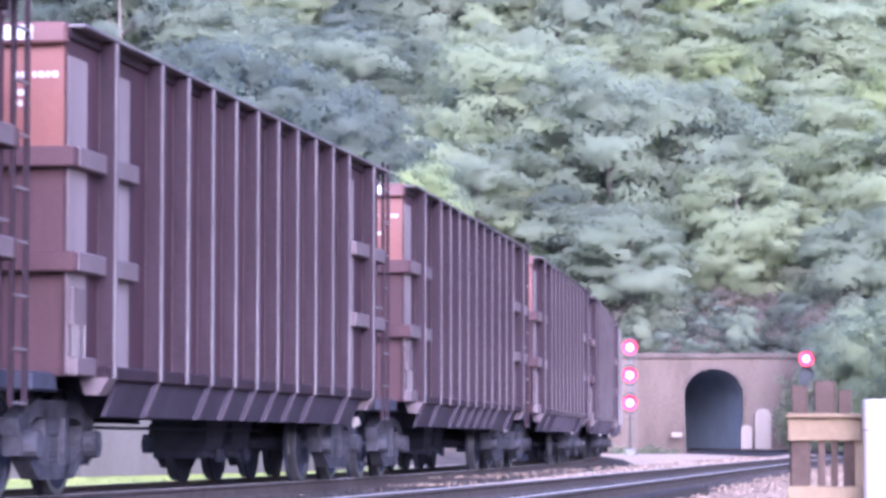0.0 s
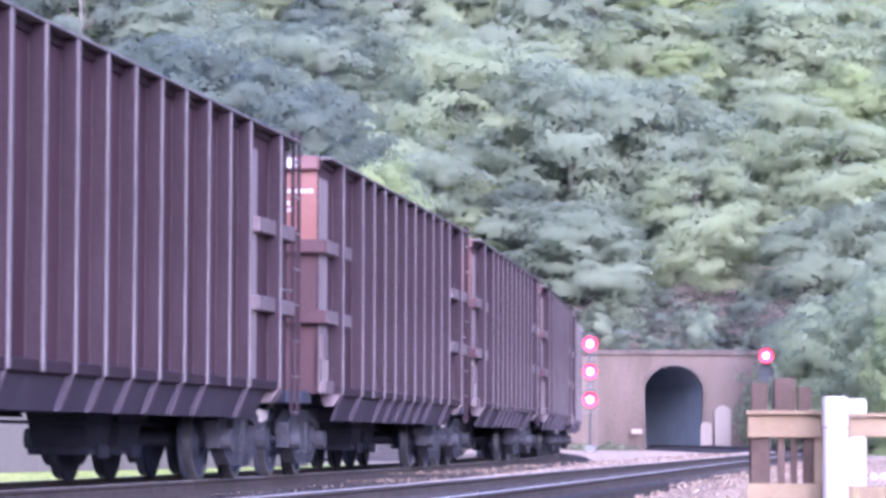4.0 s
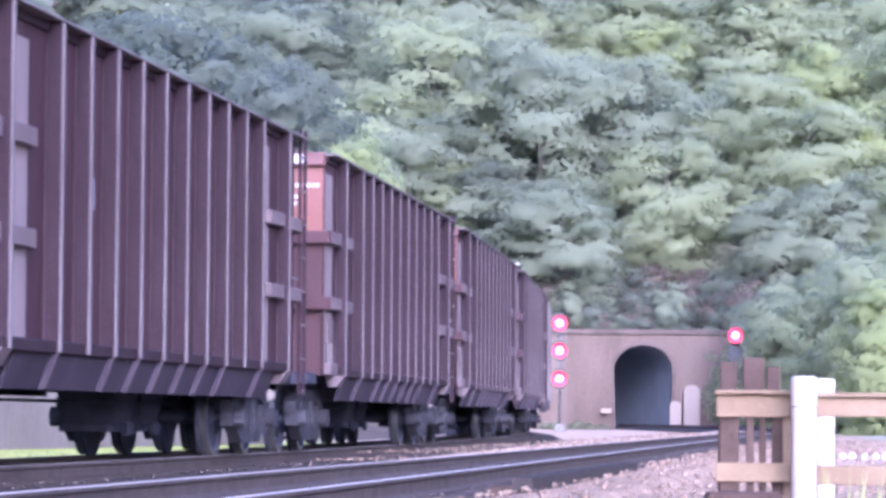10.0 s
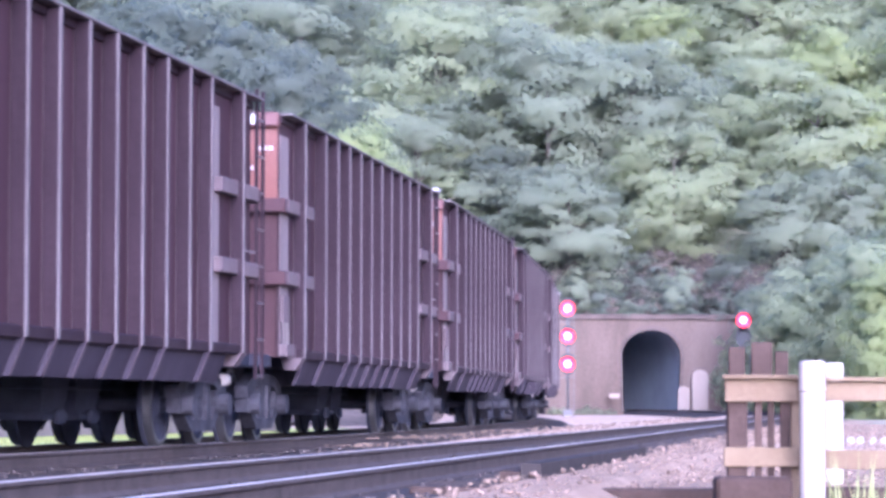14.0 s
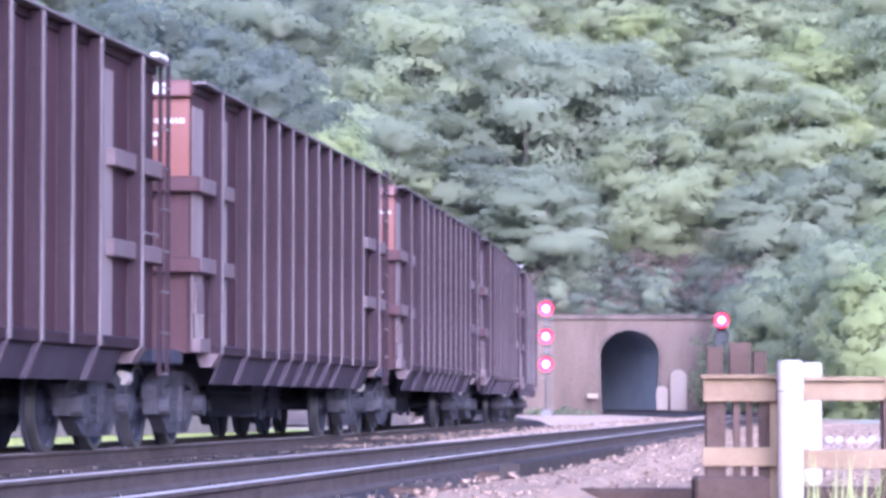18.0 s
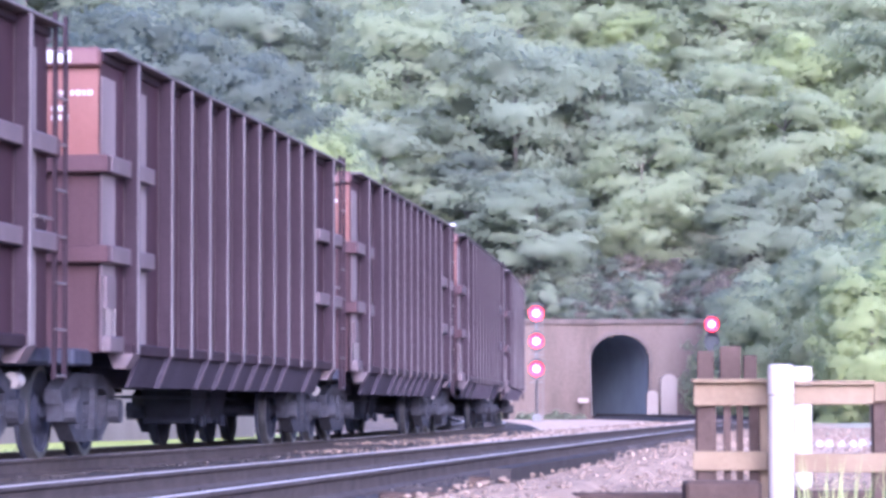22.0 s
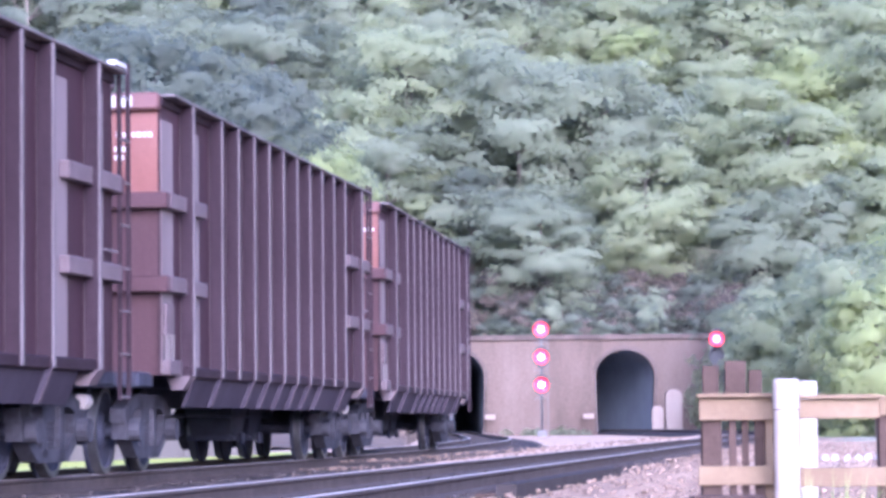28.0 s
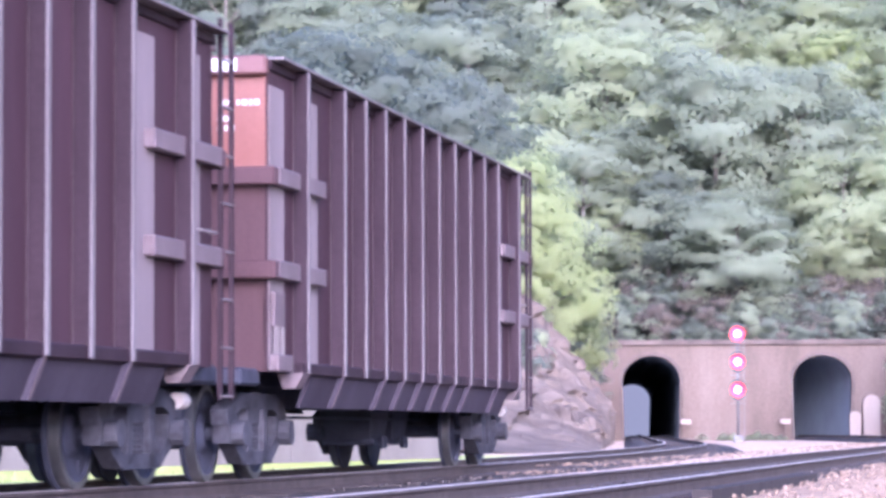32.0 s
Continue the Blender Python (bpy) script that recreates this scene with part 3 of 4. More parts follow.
def build_tree(name, seed, height, width, material, count, leaf, label, bottom=0.0, category="tree", limbs_n=17, tufts=11):
    rnd = random.Random(seed)
    g = Geo()
    lean = rnd.uniform(-0.06, 0.06) * height
    spine = [(lean * t * t + rnd.uniform(-.1, .1), rnd.uniform(-.1, .1), height * 0.85 * t - (0.8 if t == 0 else 0)) for t in (0, .15, .35, .6, .85, 1)]
    r0 = height * 0.011 + 0.03
    g.tube(spine, [r0 * 1.3, r0, r0 * .8, r0 * .6, r0 * .35, r0 * .15], 8)
    limbs, twigs = [], []
    for k in range(limbs_n):
        f = (k + 0.5) / limbs_n
        t = bottom + (0.96 - bottom) * f ** 0.9
        prof = math.sin(math.pi * (0.16 + 0.74 * f)) ** 0.7
        ang = k * 2.4 + rnd.uniform(-.5, .5)
        out = width * 0.5 * prof * rnd.uniform(0.5, 0.78)
        size = width * rnd.uniform(0.18, 0.27) * (0.65 + 0.35 * prof)
        c = Vector((math.cos(ang) * out + lean * t * t, math.sin(ang) * out, height * t * rnd.uniform(0.94, 1.0)))
        limbs.append((*c, size))
        a = Vector(spine[min(4, int(t * 5))])
        g.tube([a, a.lerp(c, .5) + Vector((0, 0, .3)), c], [r0 * .4, r0 * .25, r0 * .08], 5)
        for j in range(tufts):
            d = Vector((rnd.gauss(0, 1), rnd.gauss(0, 1), rnd.gauss(0.25, 0.8))).normalized()
            q = c + Vector((d.x, d.y, d.z * 0.8)) * size * rnd.uniform(0.55, 1.08)
            twigs.append((*q, size * rnd.uniform(0.26, 0.5), k))
    vs, fs, soft = sprays(seed, limbs, twigs, count, leaf)
    inner = clump_ball()
    k = len(vs)
    core = [np.array(l[:3]) + inner[0] @ np.array(Matrix.Rotation(l[0] * 9 + l[2], 3, "Z")) * np.array([1, 1, 0.75]) * l[3] * 0.45 for l in limbs]
    hull = np.concatenate(core)
    faces = np.concatenate([inner[1] + len(inner[0]) * j + k for j in range(len(limbs))])
    mid = np.array([l[:3] for l in limbs]).mean(0)
    out = (hull - mid) / (np.abs(hull - mid).max() + 0.1) * np.array([1, 1, 0.6]) + np.tile(inner[0], (len(limbs), 1)) * 0.3 + np.array([0, 0, 0.1])
    vs, fs, soft = np.concatenate([vs, hull]), np.concatenate([fs, faces]), np.concatenate([soft, unit(out)])
    tree = thing(name, label, category)
    part("trunk", g, M_BARK, tree, smooth=True)
    part("crown", leaf_mesh("crown", vs, fs, material, soft), None, tree)
    return tree


USED = set()


def plant(kind, x, y, s, sz, turn, group, sink=0.2):
    m = Matrix.Translation((x, y, ground_z(x, y) - sink)) @ Matrix.Rotation(turn, 4, "Z")
    if kind.name in USED:
        t = copy_thing(kind, m)
    else:
        USED.add(kind.name)
        t = kind
        t.matrix_basis = m
    t.scale = (s, s, s * sz)
    return tagged(t, group=group)


def plant_woods():
    words = ("mid-green", "grey-green", "bright green", "dark green")
    kinds = {}
    for mi, sizes in enumerate((((15, 11.5), (13, 10)), ((16, 12), (18, 13)), ((13, 11), (12, 9.5)), ((16, 11), (14, 10)))):
        kinds[mi] = [build_tree("broadleaf_tree", 30 + 7 * mi + j, h, w, M_LEAF[mi], 20000, 0.235, "%s broadleaf tree in a dense hillside wood" % words[mi]) for j, (h, w) in enumerate(sizes)]
    brush = [build_tree("shrub", 80 + j, 3.2, 4.6, M_LEAF[m], 1900, 0.16, w + " shrub on the slope above the tunnel", 0.1, "shrub", 7, 7) for j, (m, w) in enumerate(((0, "mid-green"), (4, "russet brown"), (1, "grey-green"), (3, "dark green")))]
    rnd = random.Random(9)
    for row in range(9):
        y = PORTAL_Y + 9 + row * 7.8
        x = -76 + rnd.uniform(0, 5)
        while x < 60:
            px, py = x + rnd.uniform(-2.4, 2.4), y + rnd.uniform(-3.0, 3.0)
            u, e = px / py, ground_z(px, py) / py          # sight angles from the line-side
            x += 8.4
            if not (-0.18 < u < 0.165 and e < 0.143):
                continue
            # Paler kinds are picked higher and to the right, imitating thicker haze there.
            if u < -0.055:
                mi = rnd.choice((3, 3, 3, 1)) if e < 0.12 else rnd.choice((1, 0))
            elif u < 0.0:
                mi = rnd.choice((1, 0, 3, 0))
            elif u < 0.045:
                mi = rnd.choice((0, 0, 1)) if e > 0.085 else rnd.choice((1, 1, 3))
            elif u < 0.08:
                mi = rnd.choice((2, 0, 0)) if e > 0.06 else rnd.choice((1, 0))
            else:
                mi = rnd.choice((0, 2, 2, 0)) if e > 0.04 else rnd.choice((0, 0, 1))
            plant(rnd.choice(kinds[mi]), px, py, rnd.uniform(0.8, 1.45), rnd.uniform(0.62, 0.9), rnd.uniform(0, 6.3), "trees on the hillside")
    # brush along the top of the portal wall and on the slope
    for k in range(120):
        px, py = rnd.uniform(-8, 32), PORTAL_Y + 1.6 + 9 * rnd.random() ** 1.5
        plant(brush[rnd.choice((1, 1, 2, 3, 3, 3))], px, py, rnd.uniform(0.6, 1.3), rnd.uniform(0.7, 1.1), rnd.uniform(0, 6.3), "shrubs above the tunnels", 0.1)
    for k in range(26):
        px = -3.5 + 1.04 * k + rnd.uniform(-0.5, 0.5)
        plant(brush[rnd.choice((1, 2, 3, 3))], px, PORTAL_Y + 1.15 + rnd.uniform(-0.25, 0.4), rnd.uniform(0.35, 0.7), rnd.uniform(0.6, 0.9), rnd.uniform(0, 6.3), "shrubs above the tunnels", 0.1)
    for k in range(12):
        plant(brush[rnd.choice((0, 2, 2))], rnd.uniform(4.6, 12.6), PORTAL_Y - rnd.uniform(0.9, 3.0), rnd.uniform(0.16, 0.34), rnd.uniform(0.5, 0.8), rnd.uniform(0, 6.3), "low weeds before the portal wall", 0.05)
    # the bank beyond the train and the bright tree on it
    for px, py, mi, s in ((-6.5, 238, 2, 0.95), (-9.5, 226, 2, 1.0), (-13, 232, 3, 1.1), (-16, 215, 3, 1.1), (-19, 200, 3, 1.15), (-13, 206, 3, 0.95), (-23, 214, 3, 1.2), (-21, 186, 3, 1.0), (-26, 192, 3, 1.1), (-25, 172, 3, 1.1), (-30, 178, 3, 1.1), (-30, 160, 3, 1.0), (-34, 168, 3, 1.2), (-10, 250, 0, 1.0), (-4.5, 252, 3, 0.55)):
        plant(kinds[mi][0], px, py, s, 1.0, px * 1.7, "trees on the bank")
    # trees on the open side beyond the fence
    for px, py, mi, s in ((24.0, 168, 2, 0.72), (27.5, 172, 2, 0.85), (31, 190, 0, 1.0), (27, 205, 0, 0.9), (24.5, 218, 0, 0.8), (29, 225, 0, 1.0), (34, 214, 2, 1.1), (25.5, 240, 0, 0.7), (28, 246, 0, 1.0), (33, 240, 0, 1.0), (38, 236, 2, 1.0), (26, 254, 1, 0.7)):
        plant(kinds[mi][1], px, py, s, 1.0, px * 1.7, "trees beside the line")
    for k in range(26):
        px, py = 25.5 + rnd.uniform(-1, 7), rnd.uniform(150, 258)
        plant(brush[rnd.choice((0, 0, 2))], px, py, rnd.uniform(0.8, 1.5), 1.0, rnd.uniform(0, 6.3), "shrubs beside the line", 0.1)
    for k in range(16):
        plant(brush[rnd.choice((0, 0, 2))], 23.2 + 0.55 * k + rnd.uniform(-.3, .3), rnd.uniform(238, 256), rnd.uniform(1.1, 1.9), rnd.uniform(0.9, 1.3), rnd.uniform(0, 6.3), "shrubs beside the line", 0.1)
    for k in range(22):
        py = rnd.uniform(170, 258)
        px = FAR[round(py - 30)][0] - rnd.uniform(8, 15)
        plant(brush[rnd.choice((0, 3, 2))], px, py, rnd.uniform(0.6, 1.1), 1.0, rnd.uniform(0, 6.3), "shrubs on the bank", 0.1)


plant_woods()


# ---- rock cutting and wall beyond the train ----
def build_cutting():
    g = Geo()
    nu, nv = 34, 150
    vs = []
    for j in range(nv):
        y = 122 + (261.5 - 122) * j / (nv - 1)
        fx = FAR[round(y - 30)][0]
        top = 10.6 * smooth01(120, 225, y) + 0.4
        rough = smooth01(121, 165, y)
        for i in range(nu):
            t = i / (nu - 1)
            p = Vector((fx - 3.1 - 8.4 * t ** 0.85, y, -0.6 + top * t ** 0.8))
            q = Vector((p.x, p.y * 0.75, p.z * 1.6))
            c = noise.cell_vector(q * 0.33) * 1.1 + noise.cell_vector(q * 0.8) * 0.5 + noise.noise_vector(p * 0.5) * 0.9
            vs.append(p + Vector((c.x * 1.0, c.y * 0.9, c.z * 0.7 if i < nu - 1 else -0.4)) * min(1.0, i / 4) * rough - Vector((0, 0, 0.9 if i == 0 else 0)))
    fs = [(j * nu + i, j * nu + i + 1, (j + 1) * nu + i + 1, (j + 1) * nu + i) for j in range(nv - 1) for i in range(nu - 1)]
    g.add(vs, fs)
    thing("rock_cutting", "tan broken rock slope beside the tunnel mouth", "rock face", kind="structure", geo=g, mats=M_ROCK)
    wall = thing("retaining_wall", "pale grey concrete retaining wall beyond a lawn", "wall", kind="structure")
    pts = [(-18.3 + 2.0 * k, 61.4 + 6.8 * k) for k in range(7)]
    for (xa, ya), (xb, yb) in zip(pts, pts[1:]):
        d = Vector((xb - xa, yb - ya, 0)).normalized()
        nrm = Vector((d.y, -d.x, 0)) * 0.3
        a, b = Vector((xa, ya, 0)) + d * 0.02, Vector((xb, yb, 0)) - d * 0.02
        p = [a + nrm, b + nrm, b - nrm, a - nrm]
        part("wall_panel", Geo().hexa([v + Vector((0, 0, -0.9)) for v in p] + [v + Vector((0, 0, 3.4)) for v in p]), M_CONCRETE, wall)


build_cutting()


# ---- line-side signals ----
def build_signal(x, y, lamps, foot, lit, label):
    sig = thing("railway_signal", label, "railway signal", at=Matrix.Translation((x, y, foot)))
    top = max(lamps) - foot + 0.8
    part("mast", Geo().tube([(0, 0.25, -0.3), (0, 0.25, top)], 0.09, 10), M_ALU, sig, smooth=True)
    part("base", Geo().box(-0.35, 0.35, -0.1, 0.6, -0.4, 0.5, 0.04), M_ALU, sig)
    lad = Geo()
    for u in (-0.2, 0.2):
        lad.tube([(u + .3, 0.6, -0.2), (u + .3, 0.45, top)], 0.025, 6)
    for k in range(int(top / 0.33)):
        lad.tube([(.1, 0.58 - .01 * k, 0.2 + k * 0.33), (.5, 0.58 - .01 * k, 0.2 + k * 0.33)], 0.015, 5)
    part("ladder", lad, M_ALU, sig)
    for k, z in enumerate(lamps):
        z -= foot
        head = part("signal_head", Geo().prism([(math.cos(a) * 0.60, z + math.sin(a) * 0.80) for a in [2 * math.pi * i / 20 for i in range(20)]], 1, 0.0, 0.05).box(-0.2, 0.2, 0.05, 0.3, z - 0.25, z + 0.25, 0.03), M_TARGET if lit[k] else M_BLACK, sig, "dark signal target, reddened by an added light if lit")
        if lit[k]:
            # Disc wider than a real lens; its glowing rim stands for the halo.
            part("lens", Geo().tube([(0, -0.03, z), (0, 0.0, z)], 0.56, 20), M_RED, head, "lit red lens enlarged to take in its halo")
            part("lamp", Geo().tube([(0, -0.05, z), (0, -0.031, z)], 0.25, 16), M_REDHOT, head, "bright red lamp")
        part("step_bracket", Geo().box(-0.5, 0.5, 0.02, 0.4, z - 1.0, z - 0.95, 0.01), M_ALU, sig, "narrow steel step below the signal head")
        # Added point light reddens target and hood, in place of the lamp's halo.
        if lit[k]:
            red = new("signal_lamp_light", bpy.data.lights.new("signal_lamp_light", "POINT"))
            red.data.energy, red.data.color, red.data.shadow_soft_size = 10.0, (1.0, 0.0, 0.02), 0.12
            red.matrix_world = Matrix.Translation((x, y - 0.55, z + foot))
        hood = Geo()
        vs, fs = [], []
        for yy, r in ((0, 0.58), (-0.38, 0.58)):
            for i in range(13):
                a = math.radians(-20 + 220 * i / 12)
                vs += [(r * math.cos(a), yy, z + r * math.sin(a)), ((r + .02) * math.cos(a), yy, z + (r + .02) * math.sin(a))]
        for i in range(12):
            fs += [(2 * i, 2 * i + 2, 26 + 2 * i + 2, 26 + 2 * i), (2 * i + 1, 26 + 2 * i + 1, 26 + 2 * i + 3, 2 * i + 3), (26 + 2 * i, 26 + 2 * i + 2, 26 + 2 * i + 3, 26 + 2 * i + 1)]
        hood.add(vs, fs)
        part("hood", hood, M_BLACK, head)
    return sig


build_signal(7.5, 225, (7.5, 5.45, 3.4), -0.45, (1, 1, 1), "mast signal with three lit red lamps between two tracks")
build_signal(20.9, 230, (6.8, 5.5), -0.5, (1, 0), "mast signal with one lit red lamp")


# ---- the train ----
PITCH, POST_A, POST_B = 15.995, -6.053, 6.053
POSTS = [POST_A, POST_A + 1.578] + [POST_A + 1.578 + 0.992 * k for k in range(1, 10)] + [POST_B]
ENDY = 7.08
TOP, SILL, HALF, SHEET = 3.99, 1.03, 1.575, 1.415


def build_hopper():
    car = thing("hopper_car", "weathered dark maroon railway hopper car with ribbed sides, orange end", "railway wagon", "hopper cars of the train")
    for sx in (1, -1):
        g = Geo()
        g.box(*sorted((sx * SHEET, sx * (SHEET - 0.02))), -ENDY, ENDY, SILL, TOP - 0.1)
        part("side_sheet", g, M_SHEET, car)
        # pale plain panels over the first six tenths of each end bay
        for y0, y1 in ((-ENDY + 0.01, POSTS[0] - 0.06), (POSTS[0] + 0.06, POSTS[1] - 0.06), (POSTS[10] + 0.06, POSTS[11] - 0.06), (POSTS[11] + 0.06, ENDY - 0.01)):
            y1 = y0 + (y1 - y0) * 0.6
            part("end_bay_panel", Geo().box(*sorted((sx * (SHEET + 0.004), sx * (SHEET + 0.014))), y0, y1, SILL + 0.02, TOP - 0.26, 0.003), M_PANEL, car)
        g = Geo()
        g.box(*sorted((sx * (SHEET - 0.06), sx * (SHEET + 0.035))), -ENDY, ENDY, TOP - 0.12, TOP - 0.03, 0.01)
        # thin cap in the pale paint over the dark chord
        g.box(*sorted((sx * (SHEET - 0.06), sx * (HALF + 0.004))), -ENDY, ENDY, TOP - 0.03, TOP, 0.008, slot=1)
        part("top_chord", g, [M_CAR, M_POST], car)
        g = Geo()
        g.box(*sorted((sx * (SHEET - 0.05), sx * (HALF - 0.03))), -ENDY + 0.9, ENDY - 0.9, SILL - 0.02, SILL + 0.10, 0.015)
        part("side_sill", g, M_CAR, car)
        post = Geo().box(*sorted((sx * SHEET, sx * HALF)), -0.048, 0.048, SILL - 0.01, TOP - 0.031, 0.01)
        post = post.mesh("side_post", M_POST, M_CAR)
        # outward faces take the pale paint, all other faces the dark one
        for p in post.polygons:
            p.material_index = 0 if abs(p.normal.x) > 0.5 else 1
        # Made-up strips beyond each post, for sky light fading along the sheet.
        near_fade = Geo().box(*sorted((sx * (SHEET + 0.004), sx * (SHEET + 0.016))), 0.049, 0.22, SILL + 0.12, TOP - 0.2, 0.002).mesh("post_flange", M_SKYFADE)
        far_fade = Geo().box(*sorted((sx * (SHEET + 0.004), sx * (SHEET + 0.011))), 0.2205, 0.42, SILL + 0.12, TOP - 0.2, 0.002).mesh("lap_plate", M_SHEET)
        if sx > 0:
            for y in POSTS[1:10]:
                part("post_flange", near_fade, None, car, at=Matrix.Translation((0, y, 0)))
                part("lap_plate", far_fade, None, car, at=Matrix.Translation((0, y, 0)))
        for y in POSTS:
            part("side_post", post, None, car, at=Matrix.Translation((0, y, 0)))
        # end brackets on the plain bays
        led = Geo().box(*sorted((sx * SHEET, sx * (SHEET + 0.11))), -0.42, 0.42, -0.085, 0.085, 0.012).mesh("ledge_bracket", M_LEDGE)
        for y in (-ENDY + 0.46, POSTS[0] + 0.50, POSTS[-1] - 0.50, ENDY - 0.46):
            for z in (2.87, 1.99):
                part("ledge_bracket", led, None, car, at=Matrix.Translation((0, y, z)))
        pad = Geo().hexa([(sx * 1.36, -.17, SILL - .15), (sx * 1.48, -.17, SILL - .15), (sx * 1.48, .12, SILL - .15), (sx * 1.36, .12, SILL - .15), (sx * 1.30, -.16, SILL), (sx * 1.57, -.16, SILL), (sx * 1.57, .12, SILL), (sx * 1.30, .12, SILL)]).mesh("jacking_pad", M_LEDGE)
        for y in (POST_A - 0.05, POST_B + 0.05):
            part("jacking_pad", pad, None, car, at=Matrix.Translation((0, y, 0)))
        # sloping hopper flank under the sill and its stiffener bars
        g = Geo().hexa([(sx * 1.33, POSTS[0] + .4, 0.70), (sx * 1.37, POSTS[0] + .4, 0.70), (sx * 1.37, POSTS[-1] - .5, 0.70), (sx * 1.33, POSTS[-1] - .5, 0.70),
                        (sx * 1.46, POSTS[0] + .4, SILL), (sx * 1.50, POSTS[0] + .4, SILL), (sx * 1.50, POSTS[-1] - .5, SILL), (sx * 1.46, POSTS[-1] - .5, SILL)])
        part("hopper_flank", g, M_FLANK, car)
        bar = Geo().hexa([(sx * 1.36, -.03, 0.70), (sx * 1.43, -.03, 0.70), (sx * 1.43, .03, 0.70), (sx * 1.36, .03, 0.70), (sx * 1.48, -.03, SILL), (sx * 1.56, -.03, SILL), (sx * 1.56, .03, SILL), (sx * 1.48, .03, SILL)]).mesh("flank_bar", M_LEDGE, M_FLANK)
        # outward faces in the ledge paint, the rest in the flank's dark colour
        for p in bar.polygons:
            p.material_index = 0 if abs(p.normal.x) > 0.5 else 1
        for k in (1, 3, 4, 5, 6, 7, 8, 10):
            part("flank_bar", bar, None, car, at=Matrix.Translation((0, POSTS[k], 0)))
    for sy in (1, -1):
        # end wall in three tiers that step back, with ledges between
        tiers = ((2.78, TOP - 0.1, 0.0), (1.90, 2.78, 0.03), (1.03, 1.90, 0.08))
        for k, (z0, z1, back) in enumerate(tiers):
            g = Geo()
            y = sy * (ENDY - back)
            g.box(-SHEET + 0.02 * k, SHEET - 0.02 * k, *sorted((y, y - sy * 0.03)), z0, z1)
            part("end_sheet", g, M_ORANGE if k == 0 and sy < 0 else M_FLANGE, car, "orange-red painted end sheet" if k == 0 and sy < 0 else "")
            if k < 2:
                g = Geo().box(-SHEET - 0.1, SHEET + 0.1, *sorted((y + sy * 0.12, y - sy * 0.25)), z0 - 0.0, z0 + 0.17, 0.015)
                part("end_ledge", g, M_FLANGE, car)
        g = Geo().box(-SHEET - 0.01, SHEET + 0.01, *sorted((sy * (ENDY - 0.05), sy * (ENDY + 0.12))), TOP - 0.17, TOP + 0.01, 0.02)
        part("end_chord", g, M_SALMON if sy < 0 else M_PANEL, car)
        # end platform, sill and slope
        g = Geo().box(-1.3, 1.3, *sorted((sy * 6.9, sy * 7.60)), 0.90, 1.06, 0.02)
        part("end_sill", g, M_UNDER, car)
        g = Geo().box(-0.22, 0.22, *sorted((sy * 5.4, sy * 7.45)), 0.62, 1.02, 0.02)
        part("draft_gear", g, M_UNDER, car)
        g = Geo().box(-0.14, 0.14, *sorted((sy * 7.45, sy * 7.9)), 0.72, 0.98, 0.03).box(-0.19, 0.13, *sorted((sy * 7.84, sy * 8.06)), 0.70, 1.0, 0.05)
        part("coupler", g, M_TRUCK, car)
        part("air_hose", Geo().tube([(0.35, sy * 7.4, 0.8), (0.37, sy * 7.6, 0.6), (0.3, sy * 7.85, 0.35), (0.16, sy * 8.02, 0.33)], 0.028, 6), M_UNDER, car, smooth=True)
        for sx in (1, -1):
            if sx * sy < 0:
                continue                   # ladders stand at two opposite corners
            lad = Geo()
            for u in (7.12, 7.46):
                lad.box(*sorted((sx * 1.46, sx * 1.50)), *sorted((sy * (u - .02), sy * (u + .02))), 0.75, TOP + 0.12)
            ladder = part("ladder", lad, M_CAR, car)
            rung = Geo().tube([(sx * 1.49, sy * 7.10, 0), (sx * 1.49, sy * 7.48, 0)], 0.013, 6).mesh("rung", M_POST)
            for k in range(8):
                part("rung", rung, None, ladder, at=Matrix.Translation((0, 0, 0.78 + 0.425 * k)))
            part("corner_brace", Geo().tube([(sx * 1.3, sy * 7.25, 1.1), (sx * 1.3, sy * 6.95, 1.6)], 0.03, 6), M_CAR, car)
    # release rigging on the leading corner
    part("corner_box", Geo().box(SHEET, SHEET + 0.10, -ENDY + 0.05, -ENDY + 0.62, SILL + 0.0, SILL + 0.16, 0.012), M_LEDGE, car)
    part("rigging_plate", Geo().box(SHEET + 0.016, SHEET + 0.06, -ENDY + 0.05, -ENDY + 0.45, 1.45, 1.78, 0.01), M_LEDGE, car)
    for u in (0.10, 0.22, 0.40):
        part("release_rod", Geo().tube([(SHEET + 0.05, -ENDY + u, SILL + 0.14), (SHEET + 0.05, -ENDY + u, 1.47)], 0.018, 6), M_POST, car)
    part("grab_iron", Geo().tube([(SHEET + 0.02, ENDY - 0.62, 2.2), (SHEET + 0.09, ENDY - 0.62, 2.2), (SHEET + 0.09, ENDY - 0.15, 2.2), (SHEET + 0.02, ENDY - 0.15, 2.2)], 0.013, 6), M_POST, car)
    part("air_reservoir", Geo().tube([(0.05, 2.9, 0.56), (0.05, 3.0, 0.56), (0.05, 4.1, 0.56), (0.05, 4.2, 0.56)], [0.08, 0.16, 0.16, 0.08], 14), M_UNDER, car, smooth=True)
    part("brake_linkage", Geo().tube([(0.3, -5.2, 0.62), (0.3, 5.2, 0.62)], 0.02, 6), M_UNDER, car)
    # interior floor slopes close the box
    g = Geo()
